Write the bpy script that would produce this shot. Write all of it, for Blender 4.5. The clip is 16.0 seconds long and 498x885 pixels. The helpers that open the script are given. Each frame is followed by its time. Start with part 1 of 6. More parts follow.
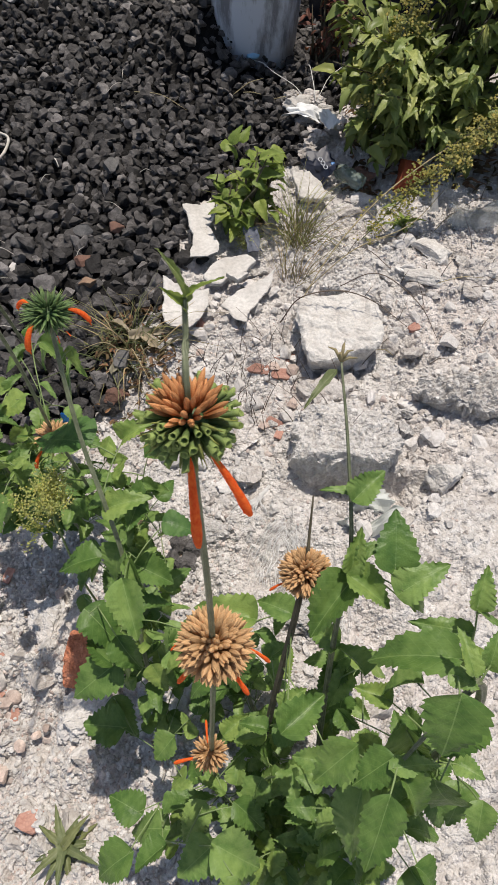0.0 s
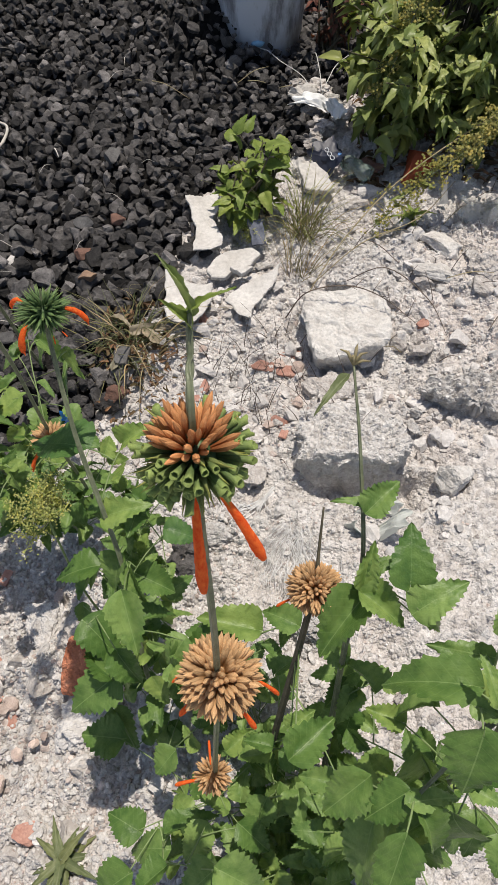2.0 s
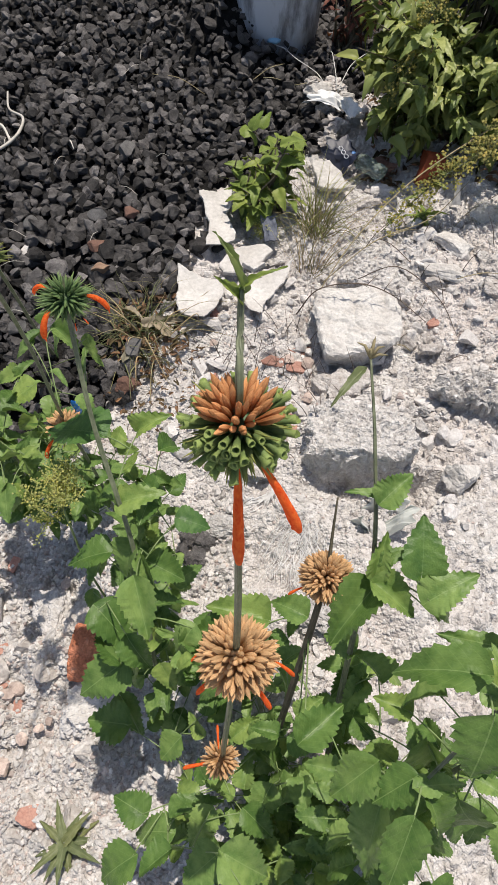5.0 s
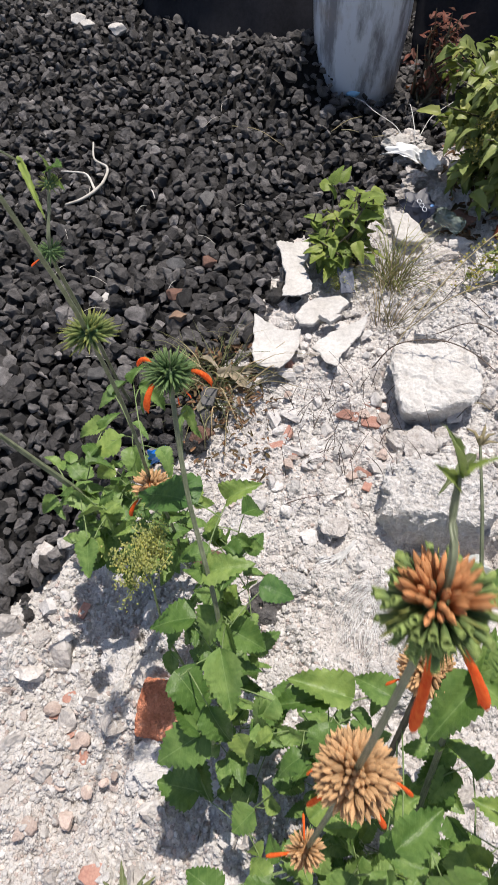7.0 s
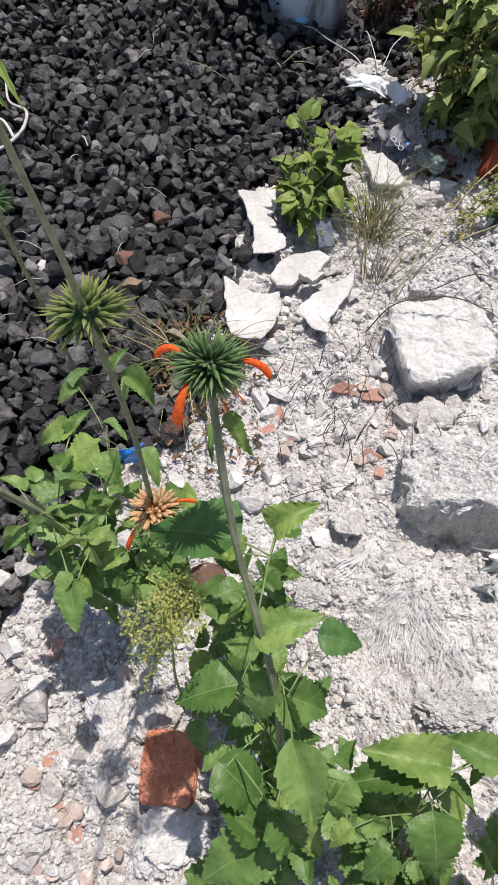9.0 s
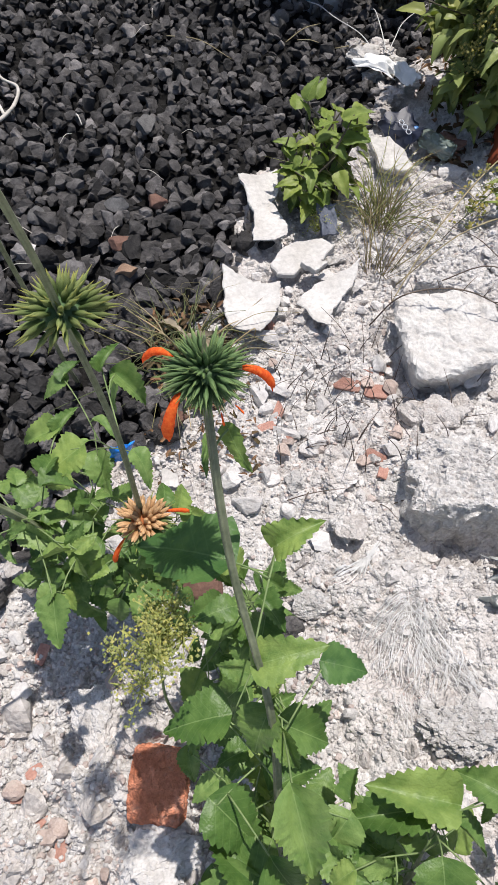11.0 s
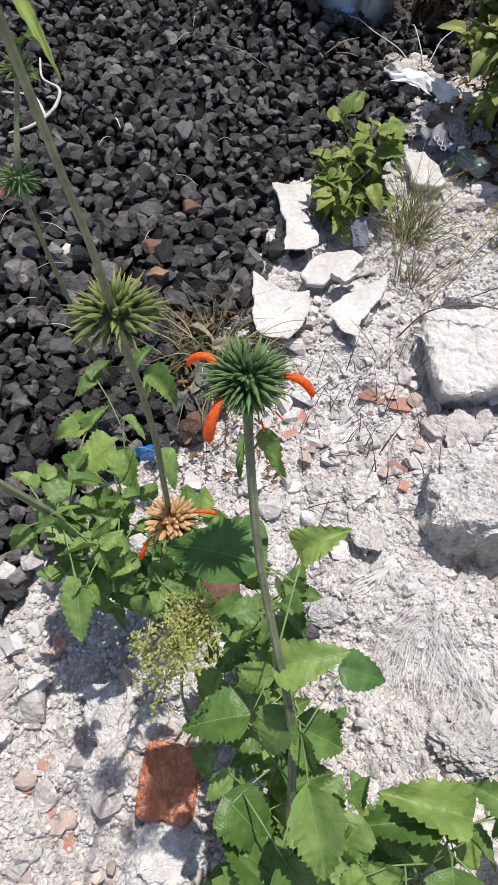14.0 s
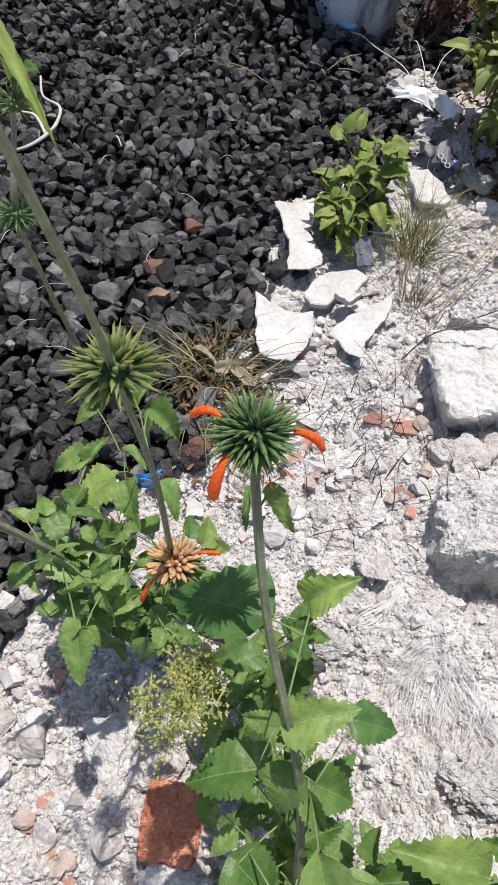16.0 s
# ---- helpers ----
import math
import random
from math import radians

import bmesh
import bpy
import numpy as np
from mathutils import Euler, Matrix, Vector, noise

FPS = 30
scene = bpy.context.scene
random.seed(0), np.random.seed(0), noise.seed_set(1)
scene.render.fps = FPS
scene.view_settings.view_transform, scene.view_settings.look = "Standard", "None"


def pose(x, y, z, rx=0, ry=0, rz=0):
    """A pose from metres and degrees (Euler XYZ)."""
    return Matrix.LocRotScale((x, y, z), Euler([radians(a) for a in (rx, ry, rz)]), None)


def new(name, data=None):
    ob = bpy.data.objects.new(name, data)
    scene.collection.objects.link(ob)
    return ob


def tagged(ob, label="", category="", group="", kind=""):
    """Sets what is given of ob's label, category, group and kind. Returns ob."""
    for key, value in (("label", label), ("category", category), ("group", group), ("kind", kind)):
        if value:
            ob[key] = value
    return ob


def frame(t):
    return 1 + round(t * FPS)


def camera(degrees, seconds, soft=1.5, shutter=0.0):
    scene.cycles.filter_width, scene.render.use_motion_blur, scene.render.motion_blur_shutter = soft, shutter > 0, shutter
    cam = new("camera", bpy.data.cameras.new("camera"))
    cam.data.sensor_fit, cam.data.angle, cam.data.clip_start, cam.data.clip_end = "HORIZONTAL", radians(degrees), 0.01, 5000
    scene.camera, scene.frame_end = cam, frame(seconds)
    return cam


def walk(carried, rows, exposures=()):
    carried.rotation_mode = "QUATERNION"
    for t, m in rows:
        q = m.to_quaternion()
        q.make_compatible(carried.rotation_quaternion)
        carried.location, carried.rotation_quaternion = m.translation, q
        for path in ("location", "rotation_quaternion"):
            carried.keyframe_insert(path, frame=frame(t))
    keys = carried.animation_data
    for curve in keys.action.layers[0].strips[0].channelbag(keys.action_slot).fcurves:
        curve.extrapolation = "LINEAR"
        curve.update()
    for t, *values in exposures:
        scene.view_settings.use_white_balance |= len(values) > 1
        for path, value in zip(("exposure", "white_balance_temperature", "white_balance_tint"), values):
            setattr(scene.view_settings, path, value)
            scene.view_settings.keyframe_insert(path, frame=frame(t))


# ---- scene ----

cam = camera(40.0, 16.0, 1.4, 0.4)
METRES, EYE, TILT, LEAN, TURN = 0.65, 1.14, -56.0, 0.0, 0.0
ROWS = [
    (0.0, 0.0, 0.0, 0.0, 0.0, 0.0, -0.0),
    (0.5, -0.0144, 0.0206, -0.0029, 0.42, -0.48, -0.42),
    (1.0, -0.011, 0.076, 0.0062, -0.65, -1.95, -0.85),
    (1.5, -0.0126, 0.0729, 0.0171, 0.17, -1.4, -0.8),
    (2.0, -0.0062, 0.0563, 0.0216, 0.17, -0.65, -0.2),
    (2.5, -0.005, 0.0387, 0.0175, 0.03, -0.46, -0.04),
    (3.0, 0.0002, 0.0367, 0.018, -0.58, -0.42, -0.04),
    (3.5, -0.0156, 0.0542, 0.0215, -0.34, -0.95, -0.9),
    (6.0, -0.037, 0.0332, 0.0036, 0.61, -0.27, -1.63),
    (6.5, -0.0889, 0.0447, 0.0336, 1.03, 0.83, -1.37),
    (7.0, -0.1029, 0.05, 0.0756, 4.47, 1.54, -3.87),
    (7.5, -0.1383, 0.1735, 0.1305, 3.25, 1.91, -3.19),
    (8.0, -0.2105, 0.2789, 0.1536, 0.25, 1.03, 0.64),
    (8.5, -0.2686, 0.3225, 0.1413, -0.6, 0.1, 0.54),
    (9.0, -0.2863, 0.3668, 0.1355, -1.55, -1.18, 0.28),
    (11.5, -0.2868, 0.4523, 0.1641, -1.81, -2.32, -0.53),
    (12.0, -0.276, 0.4388, 0.1654, -1.68, -1.89, -0.44),
    (12.5, -0.2767, 0.4224, 0.1631, -1.3, -1.57, -0.77),
    (13.0, -0.3006, 0.426, 0.1626, -0.29, -1.59, -2.74),
    (13.5, -0.3125, 0.4208, 0.1541, -0.06, -1.84, -3.3),
    (14.0, -0.3082, 0.4332, 0.1609, -0.49, -1.86, -3.19),
    (14.5, -0.3073, 0.4383, 0.1659, -0.71, -1.8, -3.39),
    (15.0, -0.3216, 0.4609, 0.1713, -0.01, -2.17, -3.29),
    (15.5, -0.3261, 0.4618, 0.1903, -0.04, -1.59, -3.09),
    (16.0, -0.3152, 0.4662, 0.2028, -0.38, -1.22, -3.04),
]
walk(cam, [(t, pose(0, 0, EYE, TILT, LEAN, TURN) @ pose(METRES * x, METRES * y, METRES * z, 90 + pitch, roll, yaw)) for t, x, y, z, yaw, pitch, roll in ROWS],
     [(0.0, 0.06, 7000, 11), (3.5, 0.08, 7000, 10), (6.5, 0.28, 6820, 12), (9.0, 0.3, 6550, 11.5), (12.5, 0.28, 6550, 12), (16.0, 0.32, 6520, 12)])

# ---- light: high sun from behind the scene, clear sky ----
SHADOW = Vector((-0.107, -0.207, -1.0)).normalized()
world = bpy.data.worlds.new("sky")
scene.world = world
world.use_nodes = True
wn = world.node_tree
sky = wn.nodes.new("ShaderNodeTexSky")
sky.sky_type = "NISHITA"
sky.sun_disc = False
sky.sun_elevation = math.asin(-SHADOW.z)
sky.sun_rotation = math.atan2(-SHADOW.x, -SHADOW.y)
sky.dust_density = 1.5
wn.links.new(sky.outputs[0], wn.nodes["Background"].inputs[0])
wn.nodes["Background"].inputs[1].default_value = 0.11
sun_data = bpy.data.lights.new("sun", "SUN")
sun_data.energy, sun_data.angle, sun_data.color = 4.2, radians(0.55), (1.0, 0.96, 0.9)
sun = new("sun", sun_data)
sun.rotation_euler = SHADOW.to_track_quat("-Z", "Y").to_euler()
sun.location = (0.5, 3, 5)

# ---- materials ----
def shader(name, rough=0.8, spec=0.3, metal=0.0):
    m = bpy.data.materials.new(name)
    m.use_nodes = True
    b = m.node_tree.nodes["Principled BSDF"]
    b.inputs["Roughness"].default_value = rough
    b.inputs["Specular IOR Level"].default_value = spec
    b.inputs["Metallic"].default_value = metal
    return m, m.node_tree.nodes, m.node_tree.links, b


def ramp(nt, fac, stops):
    r = nt.nodes.new("ShaderNodeValToRGB")
    while len(r.color_ramp.elements) < len(stops):
        r.color_ramp.elements.new(0.5)
    for e, (p, c) in zip(r.color_ramp.elements, stops):
        e.position, e.color = p, (*c, 1)
    nt.links.new(fac, r.inputs[0])
    return r.outputs[0]


def grain(nt, scale, detail=6.0, rough=0.6, coords="Object"):
    tc = nt.nodes.new("ShaderNodeTexCoord")
    n = nt.nodes.new("ShaderNodeTexNoise")
    n.inputs["Scale"].default_value = scale
    n.inputs["Detail"].default_value = detail
    n.inputs["Roughness"].default_value = rough
    nt.links.new(tc.outputs[coords], n.inputs["Vector"])
    return n.outputs["Fac"]


def mixed(nt, fac, a, b, how="MIX"):
    x = nt.nodes.new("ShaderNodeMix")
    x.data_type, x.blend_type = "RGBA", how
    for sock, v in ((x.inputs[0], fac), (x.inputs[6], a), (x.inputs[7], b)):
        if isinstance(v, (int, float)):
            sock.default_value = v
        elif isinstance(v, tuple):
            sock.default_value = (*v, 1)
        else:
            nt.links.new(v, sock)
    return x.outputs[2]


def bump(nt, b, fac, strength, dist):
    u = nt.nodes.new("ShaderNodeBump")
    u.inputs["Strength"].default_value = strength
    u.inputs["Distance"].default_value = dist
    nt.links.new(fac, u.inputs["Height"])
    nt.links.new(u.outputs[0], b.inputs["Normal"])
    return u


def chance(nt, island=False):
    if island:
        return nt.nodes.new("ShaderNodeNewGeometry").outputs["Random Per Island"]
    return nt.nodes.new("ShaderNodeObjectInfo").outputs["Random"]


def mineral(name, tones, scale=40.0, fine=260.0, rough=0.95, bumps=0.6, depth=0.004, vary=0.0, island=False, spec=0.2, stain=None, crumb=0.0):
    """Stone, soil, brick or plaster: tones by two noises, a shade of its own for each piece, fine relief."""
    m, nodes, links, b = shader(name, rough, spec)
    nt = m.node_tree
    a = grain(nt, scale, 8, 0.65)
    col = ramp(nt, a, tones)
    f = grain(nt, fine, 4, 0.7)
    col = mixed(nt, 0.55, col, ramp(nt, f, [(0.3, (0.55, 0.55, 0.55)), (0.62, (1.0, 1.0, 1.0))]), "MULTIPLY")
    if vary:
        r = ramp(nt, chance(nt, island), [(0.0, (1 - vary,) * 3), (0.9, (1.0, 1.0, 1.0)), (1.0, (1 + vary,) * 3)])
        col = mixed(nt, 1.0, col, r, "MULTIPLY")
    if stain:
        col = mixed(nt, ramp(nt, grain(nt, 3.1, 5, 0.6), [(0.46, (0, 0, 0)), (0.66, (0.45, 0.45, 0.45))]), col, stain)
    links.new(col, b.inputs["Base Color"])
    h = nodes.new("ShaderNodeMath")
    h.operation = "MULTIPLY_ADD"
    links.new(f, h.inputs[0])
    h.inputs[1].default_value = 0.5
    links.new(a, h.inputs[2])
    height = h.outputs[0]
    for k, (size, part) in enumerate(((crumb, 0.8), (crumb * 2.6, 0.4))) if crumb else ():
        cells = nodes.new("ShaderNodeTexVoronoi")
        cells.inputs["Scale"].default_value = size
        links.new(nodes.new("ShaderNodeTexCoord").outputs["Object"], cells.inputs["Vector"])
        g = nodes.new("ShaderNodeMath")
        g.operation = "MULTIPLY_ADD"
        links.new(cells.outputs["Distance"], g.inputs[0])
        g.inputs[1].default_value = -part
        links.new(height, g.inputs[2])
        height = g.outputs[0]
        if k == 0:
            tint = nodes.new("ShaderNodeSeparateColor")
            links.new(cells.outputs["Color"], tint.inputs[0])
            col = mixed(nt, 1.0, col, ramp(nt, tint.outputs[0], [(0.0, (0.82, 0.8, 0.78)), (1.0, (1.06, 1.06, 1.06))]), "MULTIPLY")
            links.new(col, b.inputs["Base Color"])
    bump(nt, b, height, bumps, depth)
    return m


RUBBLE = mineral("lime_rubble", [(0.28, (0.49, 0.46, 0.439)), (0.45, (0.63, 0.61, 0.597)), (0.75, (0.74, 0.725, 0.712))], 14, 240, bumps=1.0, depth=0.0055, stain=(0.58, 0.5, 0.465), crumb=105.0)
PEBBLE = mineral("pale_pebbles", [(0.3, (0.52, 0.49, 0.470)), (0.7, (0.73, 0.71, 0.692))], 60, 420, vary=0.22, island=True)
PINKISH = mineral("pink_grit", [(0.3, (0.5, 0.41, 0.37)), (0.7, (0.68, 0.6, 0.56))], 60, 420, vary=0.35, island=True)
CLOD = mineral("dusty_clods", [(0.3, (0.45, 0.415, 0.389)), (0.55, (0.6, 0.57, 0.551)), (0.75, (0.7, 0.68, 0.662))], 30, 260, bumps=1.0, depth=0.004, vary=0.16, crumb=120.0)
CHALK = mineral("chalky_block", [(0.3, (0.49, 0.455, 0.425)), (0.55, (0.66, 0.64, 0.615))], 22, 190, bumps=0.8, depth=0.006, vary=0.12)
GREYROCK = mineral("grey_mortar", [(0.3, (0.47, 0.455, 0.445)), (0.7, (0.67, 0.655, 0.642))], 45, 260, bumps=1.0, depth=0.004, vary=0.1, crumb=150.0)
PLASTER = mineral("white_plaster", [(0.3, (0.48, 0.455, 0.425)), (0.6, (0.61, 0.59, 0.565))], 14, 120, bumps=0.3, depth=0.002, vary=0.1)
LAVA = mineral("lava_stone", [(0.3, (0.045, 0.042, 0.041)), (0.5, (0.128, 0.12, 0.118)), (0.75, (0.275, 0.26, 0.252))], 34, 260, rough=0.85, bumps=1.0, depth=0.009, vary=0.8, island=True, spec=0.4)
# Dark gravel floor, blackened further: shade between the stones is in its colour.
LAVA_BED_SHADED = mineral("lava_bed_shaded", [(0.3, (0.006, 0.006, 0.006)), (0.7, (0.02, 0.019, 0.019))], 60, 330, bumps=1.0)
RUSTSTONE = mineral("rust_stone", [(0.3, (0.13, 0.075, 0.06)), (0.7, (0.26, 0.15, 0.115))], 50, 300, vary=0.3)
TANSTONE = mineral("tan_stone", [(0.3, (0.22, 0.14, 0.1)), (0.7, (0.38, 0.26, 0.18))], 50, 300, vary=0.3)
GREYSTONE = mineral("grey_lava", [(0.3, (0.09, 0.088, 0.09)), (0.7, (0.2, 0.195, 0.19))], 50, 300, vary=0.3)
BRICK = mineral("red_brick", [(0.3, (0.56, 0.19, 0.1)), (0.55, (0.76, 0.31, 0.185)), (0.72, (0.68, 0.42, 0.32))], 30, 300, bumps=0.9, depth=0.005, vary=0.2, crumb=140.0)
CHIP = mineral("dull_brick", [(0.3, (0.4, 0.2, 0.155)), (0.7, (0.56, 0.34, 0.275))], 40, 300, vary=0.35)
SLATE = mineral("blue_grey_stone", [(0.3, (0.1, 0.11, 0.14)), (0.7, (0.2, 0.215, 0.26))], 40, 300, bumps=0.4)


def foliage(name, dark, light, vein, gloss=0.45, glow=0.22, vary=0.35, island=False):
    """A leaf, lit through: blade tones, pale midrib and side veins along local x."""
    m, nodes, links, b = shader(name, gloss, 0.22)
    nt = m.node_tree
    tone = ramp(nt, grain(nt, 3.0, 4, 0.6), [(0.3, dark), (0.7, light)])
    r = ramp(nt, chance(nt, island), [(0.0, (1 - vary, 1 - vary * 0.8, 1 - vary)), (0.7, (1.0, 1.0, 1.0)), (1.0, (1.15, 1.05, 0.9))])
    tone = mixed(nt, 1.0, tone, r, "MULTIPLY")
    if vein:
        tc = nodes.new("ShaderNodeTexCoord")
        sep = nodes.new("ShaderNodeSeparateXYZ")
        links.new(tc.outputs["Object"], sep.inputs[0])

        def calc(op, a, c, d=None):
            n = nodes.new("ShaderNodeMath")
            n.operation = op
            for i, v in enumerate((a, c, d)):
                if v is None:
                    continue
                if isinstance(v, (int, float)):
                    n.inputs[i].default_value = v
                else:
                    links.new(v, n.inputs[i])
            return n.outputs[0]
        side = calc("ABSOLUTE", sep.outputs[1], 0)
        rib = calc("LESS_THAN", side, 0.009)
        step = calc("FRACT", calc("MULTIPLY", calc("MULTIPLY_ADD", side, -0.75, sep.outputs[0]), 7.0), 0)
        lat = calc("LESS_THAN", step, 0.09)
        line = calc("MAXIMUM", calc("MULTIPLY", rib, 0.34), calc("MULTIPLY", lat, 0.11))
        tone = mixed(nt, line, tone, vein)
        cells = nodes.new("ShaderNodeTexVoronoi")
        cells.inputs["Scale"].default_value = 26.0
        links.new(tc.outputs["Object"], cells.inputs["Vector"])
        relief = calc("MULTIPLY_ADD", grain(nt, 9.0, 3), 0.7, calc("MULTIPLY_ADD", step, 0.6, calc("MULTIPLY", cells.outputs["Distance"], -0.25)))
        bump(nt, b, relief, 0.13, 0.02)
    links.new(tone, b.inputs["Base Color"])
    tr = nodes.new("ShaderNodeBsdfTranslucent")
    links.new(mixed(nt, 1.0, tone, (1.05, 1.15, 0.35), "MULTIPLY"), tr.inputs[0])
    mix = nodes.new("ShaderNodeMixShader")
    mix.inputs[0].default_value = glow
    links.new(b.outputs[0], mix.inputs[1])
    links.new(tr.outputs[0], mix.inputs[2])
    links.new(mix.outputs[0], nodes["Material Output"].inputs[0])
    return m


LEAF = foliage("green_leaf", (0.083, 0.162, 0.042), (0.215, 0.31, 0.098), (0.27, 0.37, 0.15), 0.4, 0.17, vary=0.55)
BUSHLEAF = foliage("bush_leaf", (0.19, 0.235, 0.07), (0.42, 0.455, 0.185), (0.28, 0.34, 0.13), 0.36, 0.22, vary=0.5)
# Darker copy of BUSHLEAF: shade inside the bush is put into the colour.
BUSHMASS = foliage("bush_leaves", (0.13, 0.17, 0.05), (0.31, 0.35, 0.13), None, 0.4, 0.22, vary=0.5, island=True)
# Darker copy of LEAF: shade on some blades is put into their colour.
LEAF_SHADED = foliage("green_leaf_shaded", (0.04, 0.1, 0.03), (0.1, 0.185, 0.055), (0.16, 0.25, 0.1), 0.4, 0.14, vary=0.3)
YOUNGLEAF = foliage("young_leaf", (0.13, 0.19, 0.042), (0.25, 0.31, 0.085), (0.24, 0.34, 0.1))
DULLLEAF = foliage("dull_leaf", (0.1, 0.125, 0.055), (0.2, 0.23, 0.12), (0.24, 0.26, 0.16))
BUDLEAF = foliage("bud_leaf", (0.18, 0.23, 0.09), (0.29, 0.35, 0.15), (0.26, 0.33, 0.13))
GRASS = foliage("grass_blades", (0.24, 0.27, 0.09), (0.46, 0.44, 0.2), None, vary=0.45)
DARKGRASS = foliage("withered_grass", (0.1, 0.12, 0.05), (0.29, 0.29, 0.16), None, 0.7, 0.2, 0.6)
DRYGRASS = foliage("dry_grass", (0.3, 0.23, 0.13), (0.52, 0.43, 0.28), None, 0.7, 0.2, 0.5)
YELLOWFLOWER = foliage("yellow_florets", (0.46, 0.44, 0.16), (0.82, 0.79, 0.52), None, 0.6, 0.6, 0.4, True)


def plant_skin(name, dark, light, rough=0.6, scale=60.0, vary=0.2, glow=0.0, foot=None, end=None):
    m, nodes, links, b = shader(name, rough, 0.3)
    nt = m.node_tree
    tone = ramp(nt, grain(nt, scale, 5), [(0.3, dark), (0.7, light)])
    r = ramp(nt, chance(nt), [(0.0, (1 - vary,) * 3), (1.0, (1.0, 1.0, 1.0))])
    tone = mixed(nt, 1.0, tone, r, "MULTIPLY")
    # Darker foot carries shade between the calyces; the lighter end is their tips' colour.
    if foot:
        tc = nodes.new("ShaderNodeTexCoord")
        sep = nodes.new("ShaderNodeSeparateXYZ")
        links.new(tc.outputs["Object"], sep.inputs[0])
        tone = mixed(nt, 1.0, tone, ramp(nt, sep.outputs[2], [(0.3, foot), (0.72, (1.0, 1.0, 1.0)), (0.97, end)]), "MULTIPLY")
    links.new(tone, b.inputs["Base Color"])
    bump(nt, b, grain(nt, scale * 6, 4), 0.3, 0.001)
    if glow:
        tr = nodes.new("ShaderNodeBsdfTranslucent")
        links.new(tone, tr.inputs[0])
        mix = nodes.new("ShaderNodeMixShader")
        mix.inputs[0].default_value = glow
        links.new(b.outputs[0], mix.inputs[1])
        links.new(tr.outputs[0], mix.inputs[2])
        links.new(mix.outputs[0], nodes["Material Output"].inputs[0])
    return m


STEM = plant_skin("grey_green_stem", (0.1, 0.12, 0.07), (0.24, 0.265, 0.165), 0.4, 90)
STALKGREEN = plant_skin("green_leaf_stalk", (0.13, 0.2, 0.07), (0.24, 0.31, 0.13), 0.6, 60)
STEMDARK = plant_skin("brown_stem", (0.06, 0.055, 0.035), (0.14, 0.12, 0.08), 0.7, 90)
TWIG = plant_skin("dry_twig", (0.07, 0.05, 0.04), (0.2, 0.16, 0.13), 0.8, 60)
STRAWSTEM = plant_skin("straw_stalk", (0.22, 0.18, 0.1), (0.42, 0.36, 0.22), 0.8, 60)
BLEACHED = plant_skin("bleached_twig", (0.45, 0.42, 0.37), (0.68, 0.65, 0.6), 0.8, 40)
# Calyx feet darkened as shade in the gaps; pale tips are their own.
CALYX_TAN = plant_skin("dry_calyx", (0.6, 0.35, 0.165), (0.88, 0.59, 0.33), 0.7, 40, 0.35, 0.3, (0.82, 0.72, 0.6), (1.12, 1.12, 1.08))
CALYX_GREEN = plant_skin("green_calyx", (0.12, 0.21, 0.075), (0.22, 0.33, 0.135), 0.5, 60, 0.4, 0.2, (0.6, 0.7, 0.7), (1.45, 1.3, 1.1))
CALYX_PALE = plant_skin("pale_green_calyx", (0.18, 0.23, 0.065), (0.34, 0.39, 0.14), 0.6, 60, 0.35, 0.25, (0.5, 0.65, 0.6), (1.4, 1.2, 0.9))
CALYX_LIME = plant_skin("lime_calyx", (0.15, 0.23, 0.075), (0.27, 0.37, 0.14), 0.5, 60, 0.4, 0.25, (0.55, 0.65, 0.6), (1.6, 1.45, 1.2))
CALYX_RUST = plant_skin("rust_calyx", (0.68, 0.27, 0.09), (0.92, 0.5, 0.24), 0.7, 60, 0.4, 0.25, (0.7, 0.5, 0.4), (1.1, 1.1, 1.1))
COROLLA = plant_skin("orange_corolla", (0.82, 0.075, 0.01), (1.0, 0.24, 0.045), 0.8, 14, 0.15, 0.35)
FIBRE = plant_skin("white_fibre", (0.72, 0.72, 0.71), (0.86, 0.86, 0.86), 0.5, 30, 0.1, 0.5)


def plain(name, col, rough, spec=0.5, dirt=(0.2, 0.18, 0.15), amount=0.3, scale=9.0, trans=0.0, start=0.45):
    m, nodes, links, b = shader(name, rough, spec)
    nt = m.node_tree
    f = ramp(nt, grain(nt, scale, 8, 0.7), [(start, (0, 0, 0)), (start + 0.3, (amount,) * 3)])
    links.new(mixed(nt, f, col, dirt), b.inputs["Base Color"])
    bump(nt, b, grain(nt, scale * 6, 4), 0.1, 0.002)
    b.inputs["Transmission Weight"].default_value = trans
    return m




def stained(name, col, dirt, rust):
    """Dirty plastic with streaks that run down it and rusty smears."""
    m, nodes, links, b = shader(name, 0.4, 0.4)
    nt = m.node_tree
    tc, mp, n = nodes.new("ShaderNodeTexCoord"), nodes.new("ShaderNodeMapping"), nodes.new("ShaderNodeTexNoise")
    mp.inputs["Scale"].default_value = (15.0, 15.0, 4.0)
    n.inputs["Detail"].default_value = 8.0
    n.inputs["Roughness"].default_value = 0.65
    n.inputs["Scale"].default_value = 1.0
    links.new(tc.outputs["Object"], mp.inputs[0])
    links.new(mp.outputs[0], n.inputs["Vector"])
    tone = mixed(nt, ramp(nt, n.outputs[0], [(0.48, (0, 0, 0)), (0.62, (0.85,) * 3)]), col, dirt)
    tone = mixed(nt, ramp(nt, grain(nt, 7.0, 6), [(0.55, (0, 0, 0)), (0.7, (0.5,) * 3)]), tone, rust)
    links.new(tone, b.inputs["Base Color"])
    bump(nt, b, grain(nt, 40.0, 4), 0.1, 0.002)
    return m


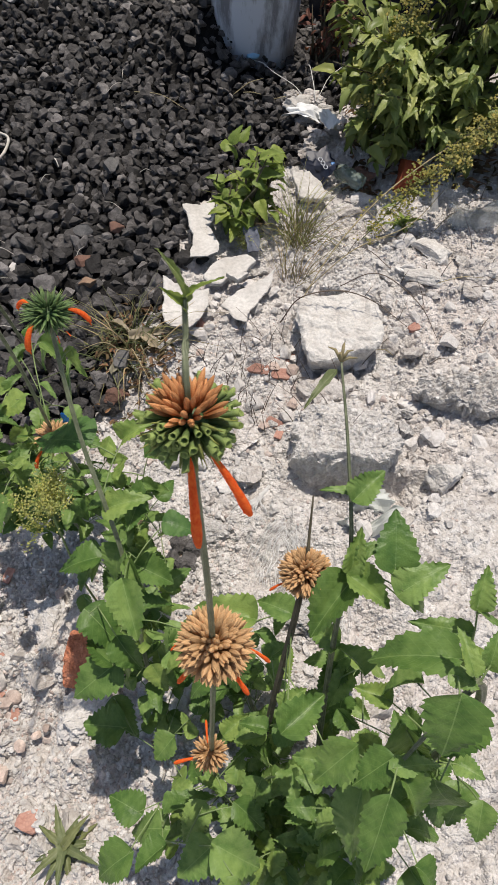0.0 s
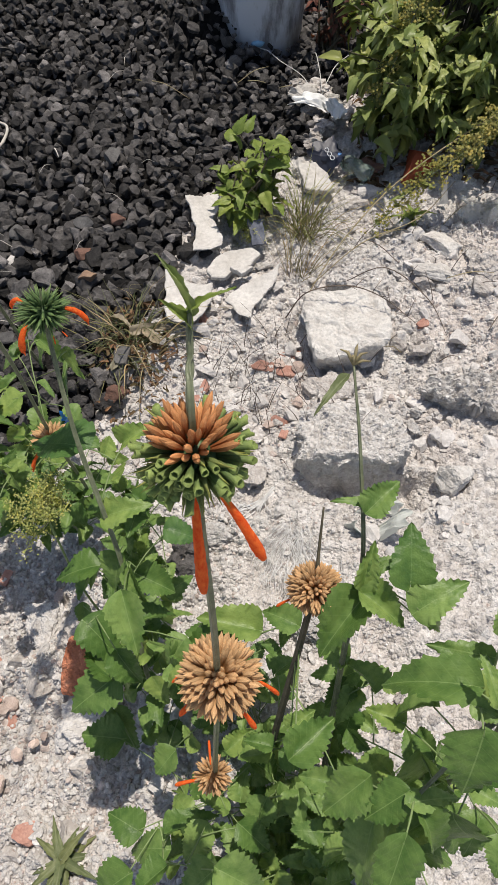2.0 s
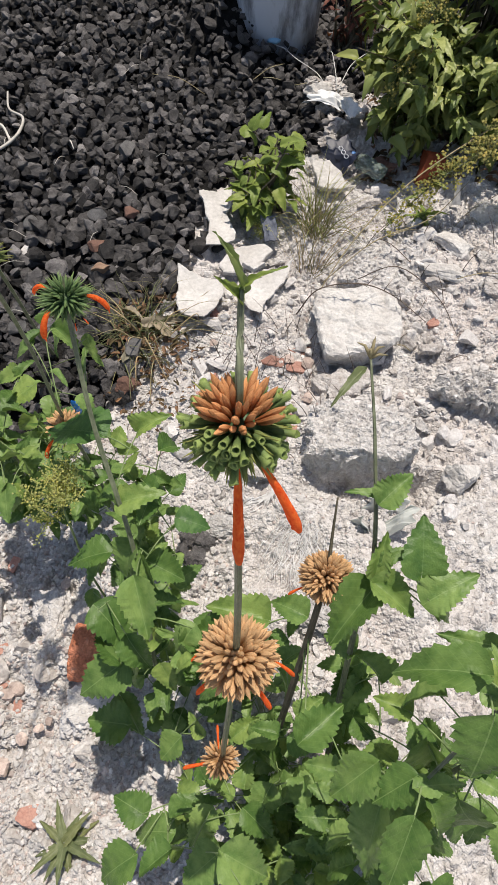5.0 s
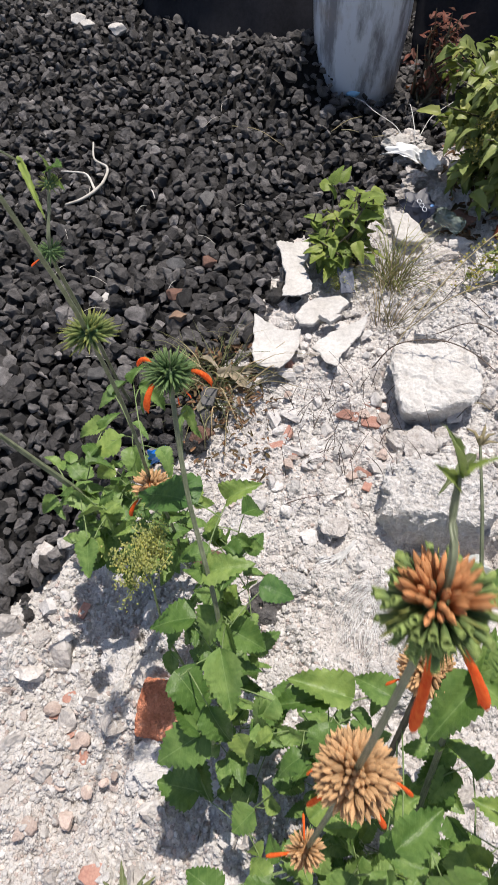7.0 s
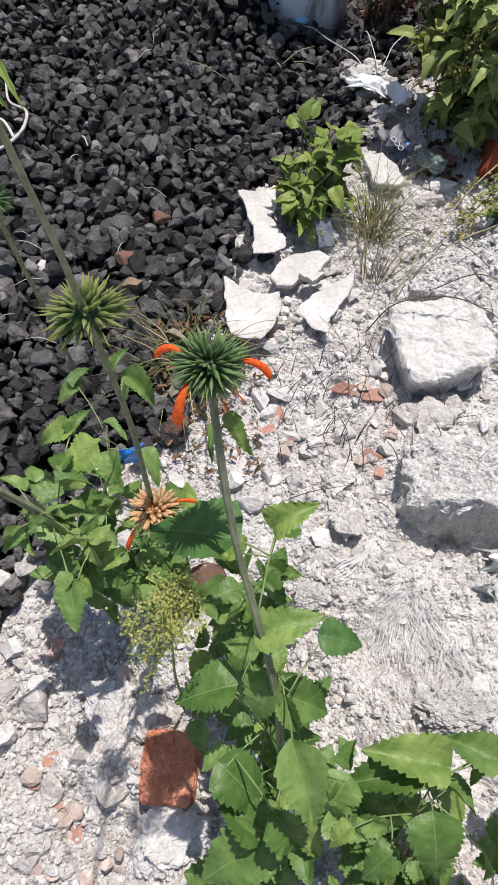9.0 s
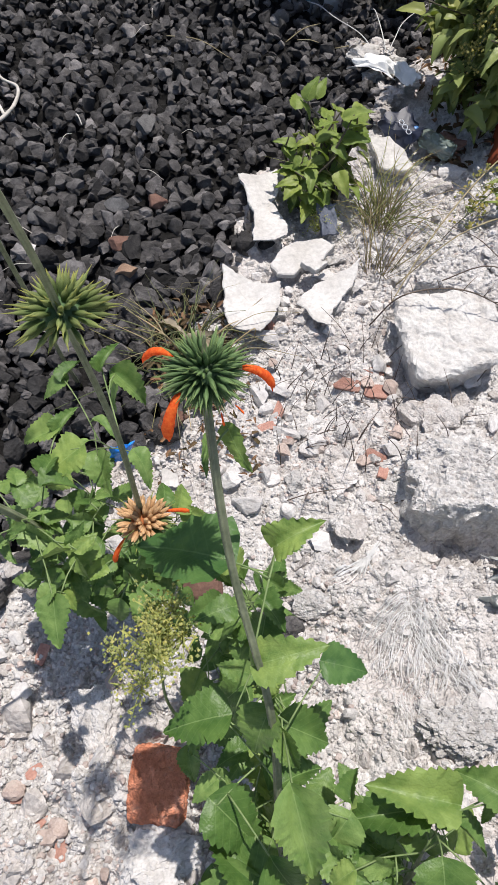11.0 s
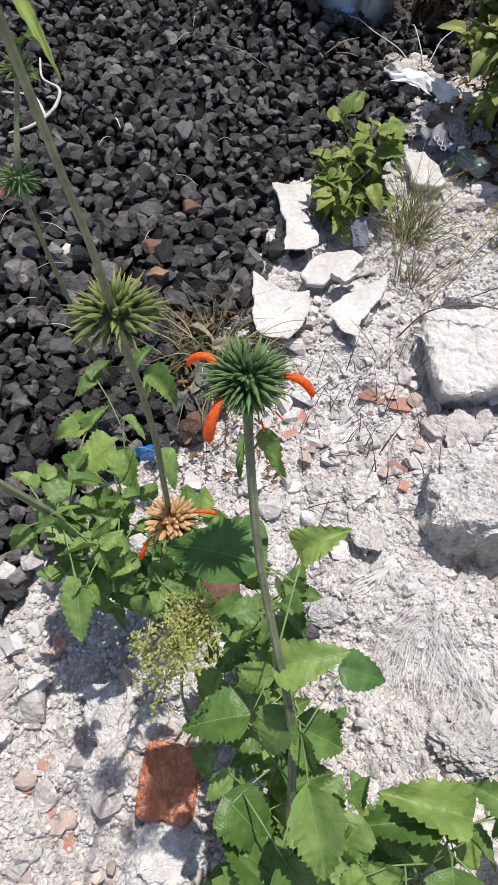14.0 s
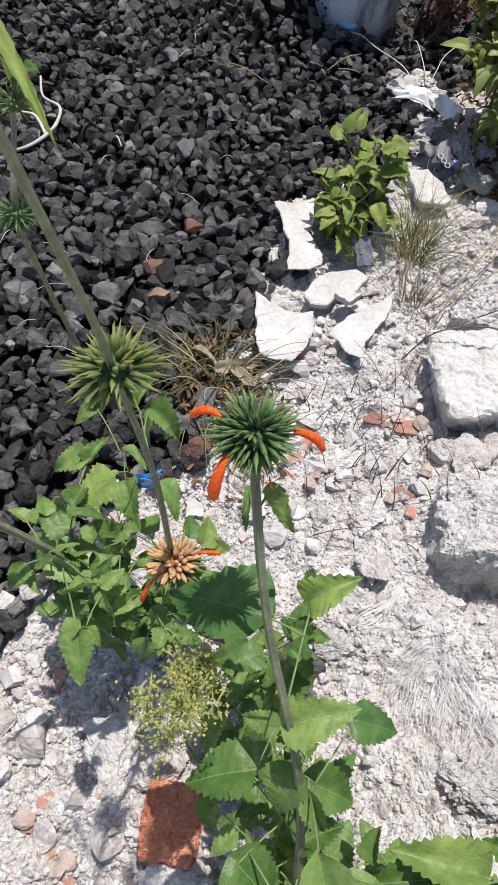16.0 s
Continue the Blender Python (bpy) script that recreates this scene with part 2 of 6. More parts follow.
DRUM = stained("pale_drum_plastic", (0.56, 0.6, 0.68), (0.13, 0.13, 0.15), (0.36, 0.3, 0.26))
BLUETIE = plain("blue_cord", (0.2, 0.42, 0.62), 0.6)
BLUEPLASTIC = plain("blue_plastic", (0.015, 0.24, 0.85), 0.35, amount=0.1)
NAVY = plain("navy_wrapper", (0.01, 0.015, 0.035), 0.5, amount=0.15)
PALEPRINT = plain("pale_print", (0.6, 0.63, 0.68), 0.5, amount=0.1)
GREENBOTTLE = plain("clear_bottle_plastic", (0.55, 0.66, 0.6), 0.1, 0.5, amount=0.15, trans=0.75)
FILM = plain("white_plastic_film", (0.74, 0.75, 0.75), 0.35, 0.5, amount=0.25)
CLEARFILM = plain("clear_plastic_film", (0.85, 0.86, 0.85), 0.15, 0.5, amount=0.2, trans=0.8)
DUSTYFILM = plain("dusty_plastic_film", (0.5, 0.52, 0.49), 0.3, 0.5, amount=0.4)
CAPBLUE = plain("dull_blue_plastic", (0.04, 0.16, 0.4), 0.4, amount=0.3)
CLAY = plain("terracotta_clay", (0.33, 0.075, 0.035), 0.8, 0.2, (0.12, 0.05, 0.03), 0.6)
WIRE = plain("white_wire", (0.55, 0.55, 0.53), 0.5)
# Near-black: deep shade at the back is put into this colour.
SHADE_BLACK = mineral("shade_black", [(0.3, (0.012, 0.013, 0.018)), (0.7, (0.03, 0.03, 0.036))], 5, 80, bumps=0.3)

# ---- building helpers ----
WORLD_OF = {}
rng = random.Random(7)


def mesh_from(name, verts, faces, material, smooth=False):
    me = bpy.data.meshes.new(name)
    me.from_pydata([tuple(v) for v in verts], [], [tuple(f) for f in faces])
    if material:
        me.materials.append(material)
    if smooth:
        me.polygons.foreach_set("use_smooth", [True] * len(me.polygons))
    me.update()
    return me


def thing(name, at, label, category, group="", data=None, m=None, kind=""):
    """A top-level thing: an Empty (or a mesh) at its base."""
    ob = new(name, data)
    w = m if m is not None else Matrix.Translation(at)
    ob.matrix_basis = w
    WORLD_OF[ob.name] = w
    return tagged(ob, label, category, group, kind)


def under(name, mesh, parent, w=None, label=""):
    """One mesh as a part of its thing, at the world pose w."""
    ob = new(name, mesh)
    w = w if w is not None else Matrix.Identity(4)
    ob.parent = parent
    ob.matrix_basis = WORLD_OF[parent.name].inverted() @ w
    WORLD_OF[ob.name] = w
    return tagged(ob, label)


def spline(points, steps=6):
    """Catmull-Rom through the points."""
    p = [Vector(q) for q in points]
    p = [p[0] * 2 - p[1]] + p + [p[-1] * 2 - p[-2]]
    out = []
    for i in range(1, len(p) - 2):
        for s in range(steps):
            t = s / steps
            a, b, c, d = p[i - 1:i + 3]
            out.append(0.5 * (2 * b + (c - a) * t + (2 * a - 5 * b + 4 * c - d) * t * t + (3 * b - a - 3 * c + d) * t ** 3))
    out.append(p[-2])
    return out


def tube_data(points, radii, sides=8, square=0.0):
    """Vertices and faces of a tapered tube along the points, closed at both ends."""
    verts, faces = [], []
    n = len(points)
    ref = Vector((0.3, 1, 0.1)).normalized()
    for i, p in enumerate(points):
        d = (points[min(i + 1, n - 1)] - points[max(i - 1, 0)]).normalized()
        u = d.cross(ref)
        if u.length < 0.05:
            u = d.cross(Vector((1, 0, 0)))
        u.normalize()
        v = d.cross(u)
        f = i / (n - 1) * (len(radii) - 1)
        k = min(int(f), len(radii) - 2) if len(radii) > 1 else 0
        r = radii[k] + (radii[k + 1] - radii[k]) * (f - k) if len(radii) > 1 else radii[0]
        for j in range(sides):
            a = 2 * math.pi * j / sides
            rr = r * (1 + square * math.cos(4 * a))
            verts.append(p + (u * math.cos(a) + v * math.sin(a)) * rr)
    for i in range(n - 1):
        for j in range(sides):
            k = (j + 1) % sides
            faces.append((i * sides + j, i * sides + k, (i + 1) * sides + k, (i + 1) * sides + j))
    faces.append(tuple(range(sides))[::-1])
    faces.append(tuple((n - 1) * sides + j for j in range(sides)))
    return verts, faces


def tube(name, points, radii, material, sides=8, square=0.0, steps=6):
    v, f = tube_data(spline(points, steps) if steps > 1 else [Vector(p) for p in points], radii, sides, square)
    return mesh_from(name, v, f, material, True)


def merge(pieces):
    """Joins (verts, faces) lists."""
    verts, faces = [], []
    for v, f in pieces:
        o = len(verts)
        verts.extend(v)
        faces.extend(tuple(i + o for i in q) for q in f)
    return verts, faces


def smooth(a, b, x):
    t = max(0.0, min(1.0, (x - a) / (b - a)))
    return t * t * (3 - 2 * t)


# ---- the lie of the land ----
# Past y 2 black gravel is added rightwards, standing in for shade behind the bush.
EDGE_Y = (0.0, 0.5, 0.62, 0.74, 0.8, 0.83, 0.92, 1.0, 1.14, 1.27, 1.5, 1.62, 1.75, 1.96, 2.1, 2.4, 3.4)
EDGE_X = (-0.75, -0.59, -0.5, -0.44, -0.37, -0.295, -0.255, -0.255, -0.2, -0.15, -0.13, 0.04, 0.17, 0.28, 0.6, 1.3, 1.5)


def gravel_edge(y):
    return float(np.interp(y, EDGE_Y, EDGE_X))


def land(x, y):
    """Height of the bare ground."""
    near = 1 - smooth(0.5, 0.92, y)
    z = near * (0.02 + 0.28 * min(0.13, max(-0.4, x)))
    z += 0.035 * smooth(0.2, 0.5, x) * (1 - near)
    z += 0.04 * math.exp(-((x - 0.28) / 0.14) ** 2 - ((y - 1.26) / 0.1) ** 2)
    z -= 0.075 * math.exp(-((x - 0.22) / 0.12) ** 4 - ((y - 0.645) / 0.032) ** 4) + 0.02 * math.exp(-((x - 0.45) / 0.1) ** 2 - ((y - 0.77) / 0.04) ** 2)
    z += 0.04 * math.exp(-((x - 0.19) / 0.13) ** 2 - ((y - 0.81) / 0.055) ** 2)
    z += 0.15 * math.exp(-((x + 0.14) / 0.13) ** 2 - ((y - 2.27) / 0.14) ** 2)
    z += 0.012 * smooth(1.5, 2.15, y) * (1 - smooth(0.1, 0.35, x)) + 0.06 * smooth(2.1, 2.6, y) * (1 - smooth(-0.5, 0.0, x))
    return z


def lumps(x, y):
    """Crumbled relief of the rubble."""
    p = Vector((x, y, 0.0))
    crumb = noise.cell(p * 70.0) * 0.003 + noise.cell(p * 41.0 + Vector((3, 1, 0))) * 0.005
    k = 1 + 0.8 * (1 - smooth(-0.25, -0.05, x)) * (1 - smooth(0.4, 0.6, y))
    return k * (0.021 * noise.noise(p * 13.0) + 0.012 * abs(noise.noise(p * 30.0))) + 0.024 * noise.noise(p * 5.0) + 0.007 * noise.noise(p * 70.0) + crumb


def spread(lo, hi, step, reach):
    """Coordinates: even between lo and hi, then wider and wider to the horizon."""
    mid = list(np.arange(lo, hi + step / 2, step))
    out, d, v = [], step * 1.6, 0.0
    while v < reach:
        v += d
        d *= 1.6
        out.append(v)
    return [lo - o for o in reversed(out)] + mid + [mid[-1] + o for o in out]


gx, gy = spread(-1.0, 0.95, 0.007, 400.0), spread(-0.1, 2.2, 0.007, 400.0)
gverts, gfaces, gmat = [], [], []
for y in gy:
    for x in gx:
        near = -1.4 < x < 1.5 and -0.4 < y < 3.2
        sunk = 0.014 * smooth(0.0, 0.03, gravel_edge(y) - x) if near else 0.0
        gverts.append((x, y, land(x, y) + (lumps(x, y) if near else 0.0) - sunk))
nx = len(gx)
for j in range(len(gy) - 1):
    for i in range(nx - 1):
        a = j * nx + i
        gfaces.append((a, a + 1, a + nx + 1, a + nx))
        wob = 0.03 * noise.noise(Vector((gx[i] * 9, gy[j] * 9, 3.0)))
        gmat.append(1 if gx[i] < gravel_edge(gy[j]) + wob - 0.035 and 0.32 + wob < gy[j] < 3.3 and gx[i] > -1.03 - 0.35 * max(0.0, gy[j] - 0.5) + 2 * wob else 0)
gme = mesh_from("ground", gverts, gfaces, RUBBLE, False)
gme.materials.append(LAVA_BED_SHADED)
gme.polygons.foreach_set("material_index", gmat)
tagged(new("ground", gme), "crumbled white lime rubble beside a bed of black lava gravel", "ground", kind="structure")


def ground_z(x, y):
    return land(x, y) + lumps(x, y)


# ---- stones ----
def stone_shape(seed, level, cuts, rough, squash=(1, 1, 1), flat=0.0, boxy=0.0):
    """A broken stone: a ball cut by planes, then roughened; about 1 across. Returns vertices and faces."""
    r = random.Random(seed)
    bm = bmesh.new()
    bmesh.ops.create_icosphere(bm, subdivisions=level, radius=0.5)
    planes = []
    for _ in range(cuts):
        n = Vector((r.gauss(0, 1), r.gauss(0, 1), r.gauss(0, 1))).normalized()
        planes.append((n, r.uniform(0.2, 0.4)))
    if flat:
        planes += [(Vector((0, 0, 1)), flat), (Vector((0, 0, -1)), flat)]
    off = Vector((seed * 3.1, seed * 1.7, 0))
    for v in bm.verts:
        if boxy:
            k = (abs(v.co.x) ** boxy + abs(v.co.y) ** boxy + abs(v.co.z) ** boxy) ** (1 / boxy)
            v.co *= 0.42 / k
        for n, d in planes:
            k = v.co.dot(n) - d
            if k > 0:
                v.co -= n * k
        v.co *= 1 + rough * noise.noise(v.co * 4 + off) + rough * 0.6 * noise.noise(v.co * 11 + off) + rough * 0.45 * noise.noise(v.co * 27 + off)
        v.co.x, v.co.y, v.co.z = v.co.x * squash[0], v.co.y * squash[1], v.co.z * squash[2]
    verts, faces = [v.co.copy() for v in bm.verts], [[v.index for v in f.verts] for f in bm.faces]
    bm.free()
    return verts, faces


def strew(name, shapes, places, material, label, category):
    """Many small stones as one mesh. places: x, y, z, size."""
    bank = [(np.array(v), np.array(f)) for v, f in shapes]
    vs, fs, o = [], [], 0
    for x, y, z, s in places:
        v, f = bank[rng.randrange(len(bank))]
        q = Euler((rng.uniform(-0.9, 0.9) + (math.pi if rng.random() < 0.5 else 0), rng.uniform(-0.9, 0.9), rng.uniform(0, 6.28))).to_matrix()
        v = (v * (s * np.array([rng.uniform(0.8, 1.25), rng.uniform(0.8, 1.15), rng.uniform(0.6, 1.0)]))) @ np.array(q).T + np.array([x, y, z])
        vs.append(v)
        fs.append(f + o)
        o += len(v)
    V, F = np.concatenate(vs), np.concatenate(fs)
    me = bpy.data.meshes.new(name)
    me.from_pydata(V.tolist(), [], F.tolist())
    me.materials.append(material)
    me.update()
    return tagged(new(name, me), label, category, kind="stuff")


near_lava = [stone_shape(s, 3, 13, 0.28) for s in range(1, 17)]
far_lava = [stone_shape(s, 2, 13, 0.28) for s in range(20, 34)]
near_places, far_places = [], []
y = 0.35
while y < 2.85:
    x = -1.7
    while x < 1.4:
        px, py = x + rng.uniform(-0.012, 0.012), y + rng.uniform(-0.012, 0.012)
        e = gravel_edge(py) + 0.03 * noise.noise(Vector((px * 9, py * 9, 3.0))) + rng.choice((-0.01, -0.004, 0.0, 0.012, 0.022))
        if px < e and (px < 0.75 or py > 2.0) and px > -1.0 - 0.35 * max(0, py - 0.5):
            s = rng.choice((0.02, 0.024, 0.028, 0.032, 0.036, 0.042, 0.05))
            s *= 1.15 if py < 1.5 else 0.95
            z = land(px, py) + 0.002 + 0.02 * rng.random() + 0.012 * noise.noise(Vector((px * 4, py * 4, 9)))
            (near_places if py < 1.15 and px > -0.62 else far_places).append((px, py, z, s))
        x += 0.025 if y < 1.5 else 0.024
    y += 0.0235 if y < 1.5 else 0.023
strew("lava_gravel", near_lava, near_places, LAVA, "loose black volcanic gravel with sharp rough stones", "gravel")
strew("far_lava_gravel", far_lava, far_places, LAVA, "black volcanic gravel heaped towards the back", "gravel")

pebble_shapes = [stone_shape(s, 2, 14, 0.26) for s in range(40, 52)]
crumb_shapes = [stone_shape(s, 1, 4, 0.2) for s in range(50, 58)]
pale, pink, crumbs, pinkcrumbs = [], [], [], []
for i in range(52000):
    px, py = rng.uniform(-0.65, 0.7), rng.uniform(-0.05, 1.45) if i % 8 else rng.uniform(1.4, 1.75)
    if px < gravel_edge(py) + rng.gauss(0.012, 0.014):
        continue
    if rng.random() < 0.62 * smooth(0.22, 0.32, px) * (1 - smooth(0.72, 0.8, py)) + 0.25 * smooth(-0.1, 0.0, px) * smooth(-0.05, 0.35, noise.noise(Vector((px * 5, py * 5, 2)))):
        continue
    big = i % 15 == 0
    s = 0.009 + 0.018 * rng.random() ** 4 if big else 0.003 + 0.0066 * rng.random() ** 2
    rosy = 0.05 + 0.25 * smooth(-0.1, -0.35, px) * (1 - smooth(0.4, 0.7, py)) + 0.3 * math.exp(-((px + 0.02) ** 2 + (py - 0.88) ** 2) / 0.03)
    rosy *= 0.4 + 1.2 * smooth(-0.2, 0.4, noise.noise(Vector((px * 7, py * 7, 5))))
    spot = (px, py, ground_z(px, py) + s * 0.08, s)
    if big:
        (pink if rng.random() < rosy else pale).append(spot)
    else:
        (pinkcrumbs if rng.random() < rosy else crumbs).append(spot)
for i in range(9000):
    px, py = rng.uniform(-0.56, -0.02), rng.uniform(-0.04, 0.6)
    if px < gravel_edge(py) + 0.01:
        continue
    s = 0.0045 + 0.009 * rng.random() ** 2
    spot = (px, py, ground_z(px, py) + s * 0.15, s)
    if i % 10 == 0:
        pale.append((px, py, spot[2], s * 1.5))
    else:
        (pinkcrumbs if rng.random() < 0.16 else crumbs).append(spot)
strew("pale_pebbles", pebble_shapes, pale, PEBBLE, "small lumps of white lime mortar strewn on the ground", "pebbles")
strew("pink_pebbles", pebble_shapes, pink, PINKISH, "small lumps of pinkish brick and mortar", "pebbles")
strew("pale_crumbs", crumb_shapes, crumbs, PEBBLE, "fine crumbs of white lime mortar", "grit")
strew("pink_crumbs", crumb_shapes, pinkcrumbs, PINKISH, "fine crumbs of pinkish brick", "grit")

clod_shapes = [stone_shape(s, 2 + s % 2, 12, 0.26) for s in range(84, 96)]
clods = []
for i in range(2400):
    px, py = rng.uniform(-0.6, 0.6), rng.uniform(-0.05, 1.35)
    dense = 0.3 + 0.9 * (1 - smooth(-0.3, -0.12, px)) * (1 - smooth(0.55, 0.7, py)) + 0.3 * smooth(-0.1, 0.3, noise.noise(Vector((px * 6, py * 6, 8))))
    if px < gravel_edge(py) + 0.02 or rng.random() > dense:
        continue
    s = (0.016 + 0.034 * rng.random() ** 2) * (1.6 if px < -0.1 and py < 0.5 else 1.0)
    clods.append((px, py, ground_z(px, py) - s * 0.08, s))
clod_meshes = [mesh_from("mortar_clod", [q * 0.03 for q in v], f, CLOD) for v, f in clod_shapes]
for px, py, pz, ps in clods[:290]:
    turn = Euler((rng.uniform(-0.9, 0.9), rng.uniform(-0.9, 0.9), rng.uniform(0, 6.28)))
    size = Vector((ps * rng.uniform(0.8, 1.25), ps * rng.uniform(0.8, 1.15), ps * rng.uniform(0.6, 1.0)))
    thing("mortar_clod", None, "half-buried dusty clod of crumbled lime mortar", "clod", "mortar clods", rng.choice(clod_meshes), Matrix.LocRotScale((px, py, pz), turn, size / 0.03))

# middling rubble stones, each its own thing
LIME = mineral("bright_lime", [(0.3, (0.52, 0.49, 0.470)), (0.6, (0.7, 0.68, 0.667))], 40, 260, bumps=0.8, depth=0.004, vary=0.14)


def small_stone(seed, rough, material):
    v, f = stone_shape(seed, 3, 12, rough)
    return mesh_from("rubble_stone", [p * 0.03 for p in v], f, material)


stone_meshes = [small_stone(s, 0.12, LIME) for s in range(60, 70)]
grey_meshes = [small_stone(s, 0.32, GREYROCK) for s in range(70, 76)]
RUBBLE_LABEL = "small broken lump of white lime mortar"
count = 0
while count < 280:
    px, py = rng.uniform(-0.5, 0.6), rng.uniform(0.0, 1.5) if count % 3 == 0 else rng.uniform(0.72, 1.4)
    if px < gravel_edge(py) + 0.03:
        continue
    s = 0.016 + 0.03 * rng.random() ** 2.2
    me = rng.choice(stone_meshes if rng.random() < 0.85 else grey_meshes)
    m = Matrix.LocRotScale((px, py, ground_z(px, py) + s * 0.18), Euler((rng.uniform(-0.4, 0.4), rng.uniform(-0.4, 0.4), rng.uniform(0, 6.3))), Vector((s * rng.uniform(0.9, 1.4), s, s * rng.uniform(0.55, 0.9))) / 0.03)
    thing("rubble_stone", None, RUBBLE_LABEL, "stone", "loose rubble stones", me, m)
    count += 1


def rock(name, seed, x, y, size, turn, material, label, tilt=(0, 0), sink=0.3, cuts=10, rough=0.1, level=4, lift=0.0, category="rock", flat=0.0, boxy=0.0, shear=0.0):
    """A larger rock of the given three sizes, resting in the ground."""
    v, f = stone_shape(seed, level, cuts, rough, flat=flat, boxy=boxy)
    lo, hi = [min(p[i] for p in v) for i in range(3)], [max(p[i] for p in v) for i in range(3)]
    v = [Vector([(p[i] - (lo[i] + hi[i]) / 2) / (hi[i] - lo[i]) * size[i] for i in range(3)]) for p in v]
    if shear:
        v = [Vector((p.x, p.y - shear * p.z if p.y < 0 else p.y, p.z)) for p in v]
    me = mesh_from(name, v, f, material)
    z = land(x, y) + size[2] * (0.5 - sink) + lift
    return thing(name, None, label, category, "", me, Matrix.LocRotScale((x, y, z), Euler((radians(tilt[0]), radians(tilt[1]), radians(turn))), None))


def slab(name, outline, x, y, z, thick, material, label, tilt=(0, 0), turn=0, category="plaster slab", curl=0.0):
    """A broken flat piece: an outline, given thickness and ragged edges."""
    bm = bmesh.new()
    pts = []
    n = len(outline)
    for i in range(n):
        a, b = Vector(outline[i]), Vector(outline[(i + 1) % n])
        for k in range(9):
            q = a.lerp(b, k / 9)
            q += Vector((noise.noise(Vector((q.x * 40, q.y * 40, 1.0))), noise.noise(Vector((q.x * 40, q.y * 40, 7.0))))) * 0.005
            q += Vector((noise.noise(Vector((q.x * 150, q.y * 150, 1.0))), noise.noise(Vector((q.x * 150, q.y * 150, 7.0))))) * 0.0025
            pts.append(q)
    c = sum(pts, Vector((0, 0))) / len(pts)

    def h(q):
        return curl * ((q - c).length ** 2) * 12 + 0.004 * noise.noise(Vector((q.x * 18, q.y * 18, 2))) + 0.0015 * noise.noise(Vector((q.x * 60, q.y * 60, 2)))
    rings_t, rings_b = [], []
    for s in (1.0, 0.95, 0.75, 0.5, 0.25):
        rt, rb = [], []
        for q in pts:
            w = c + (q - c) * s
            edge = 0.002 if s == 1.0 else 0.0
            rt.append(bm.verts.new((w.x, w.y, h(w) + thick / 2 - edge)))
            rb.append(bm.verts.new((w.x, w.y, h(w) - thick / 2 + edge)))
        rings_t.append(rt)
        rings_b.append(rb)
    ct, cb = bm.verts.new((c.x, c.y, thick / 2)), bm.verts.new((c.x, c.y, -thick / 2))
    m = len(pts)
    for i in range(m):
        k = (i + 1) % m
        for r in range(4):
            bm.faces.new((rings_t[r][i], rings_t[r][k], rings_t[r + 1][k], rings_t[r + 1][i]))
            bm.faces.new((rings_b[r][k], rings_b[r][i], rings_b[r + 1][i], rings_b[r + 1][k]))
        bm.faces.new((rings_t[4][i], rings_t[4][k], ct))
        bm.faces.new((rings_b[4][k], rings_b[4][i], cb))
        bm.faces.new((rings_t[0][k], rings_t[0][i], rings_b[0][i], rings_b[0][k]))
    bmesh.ops.recalc_face_normals(bm, faces=bm.faces)
    me = bpy.data.meshes.new(name)
    bm.to_mesh(me)
    bm.free()
    me.materials.append(material)
    return thing(name, None, label, category, "", me, pose(x, y, z, tilt[0], tilt[1], turn))


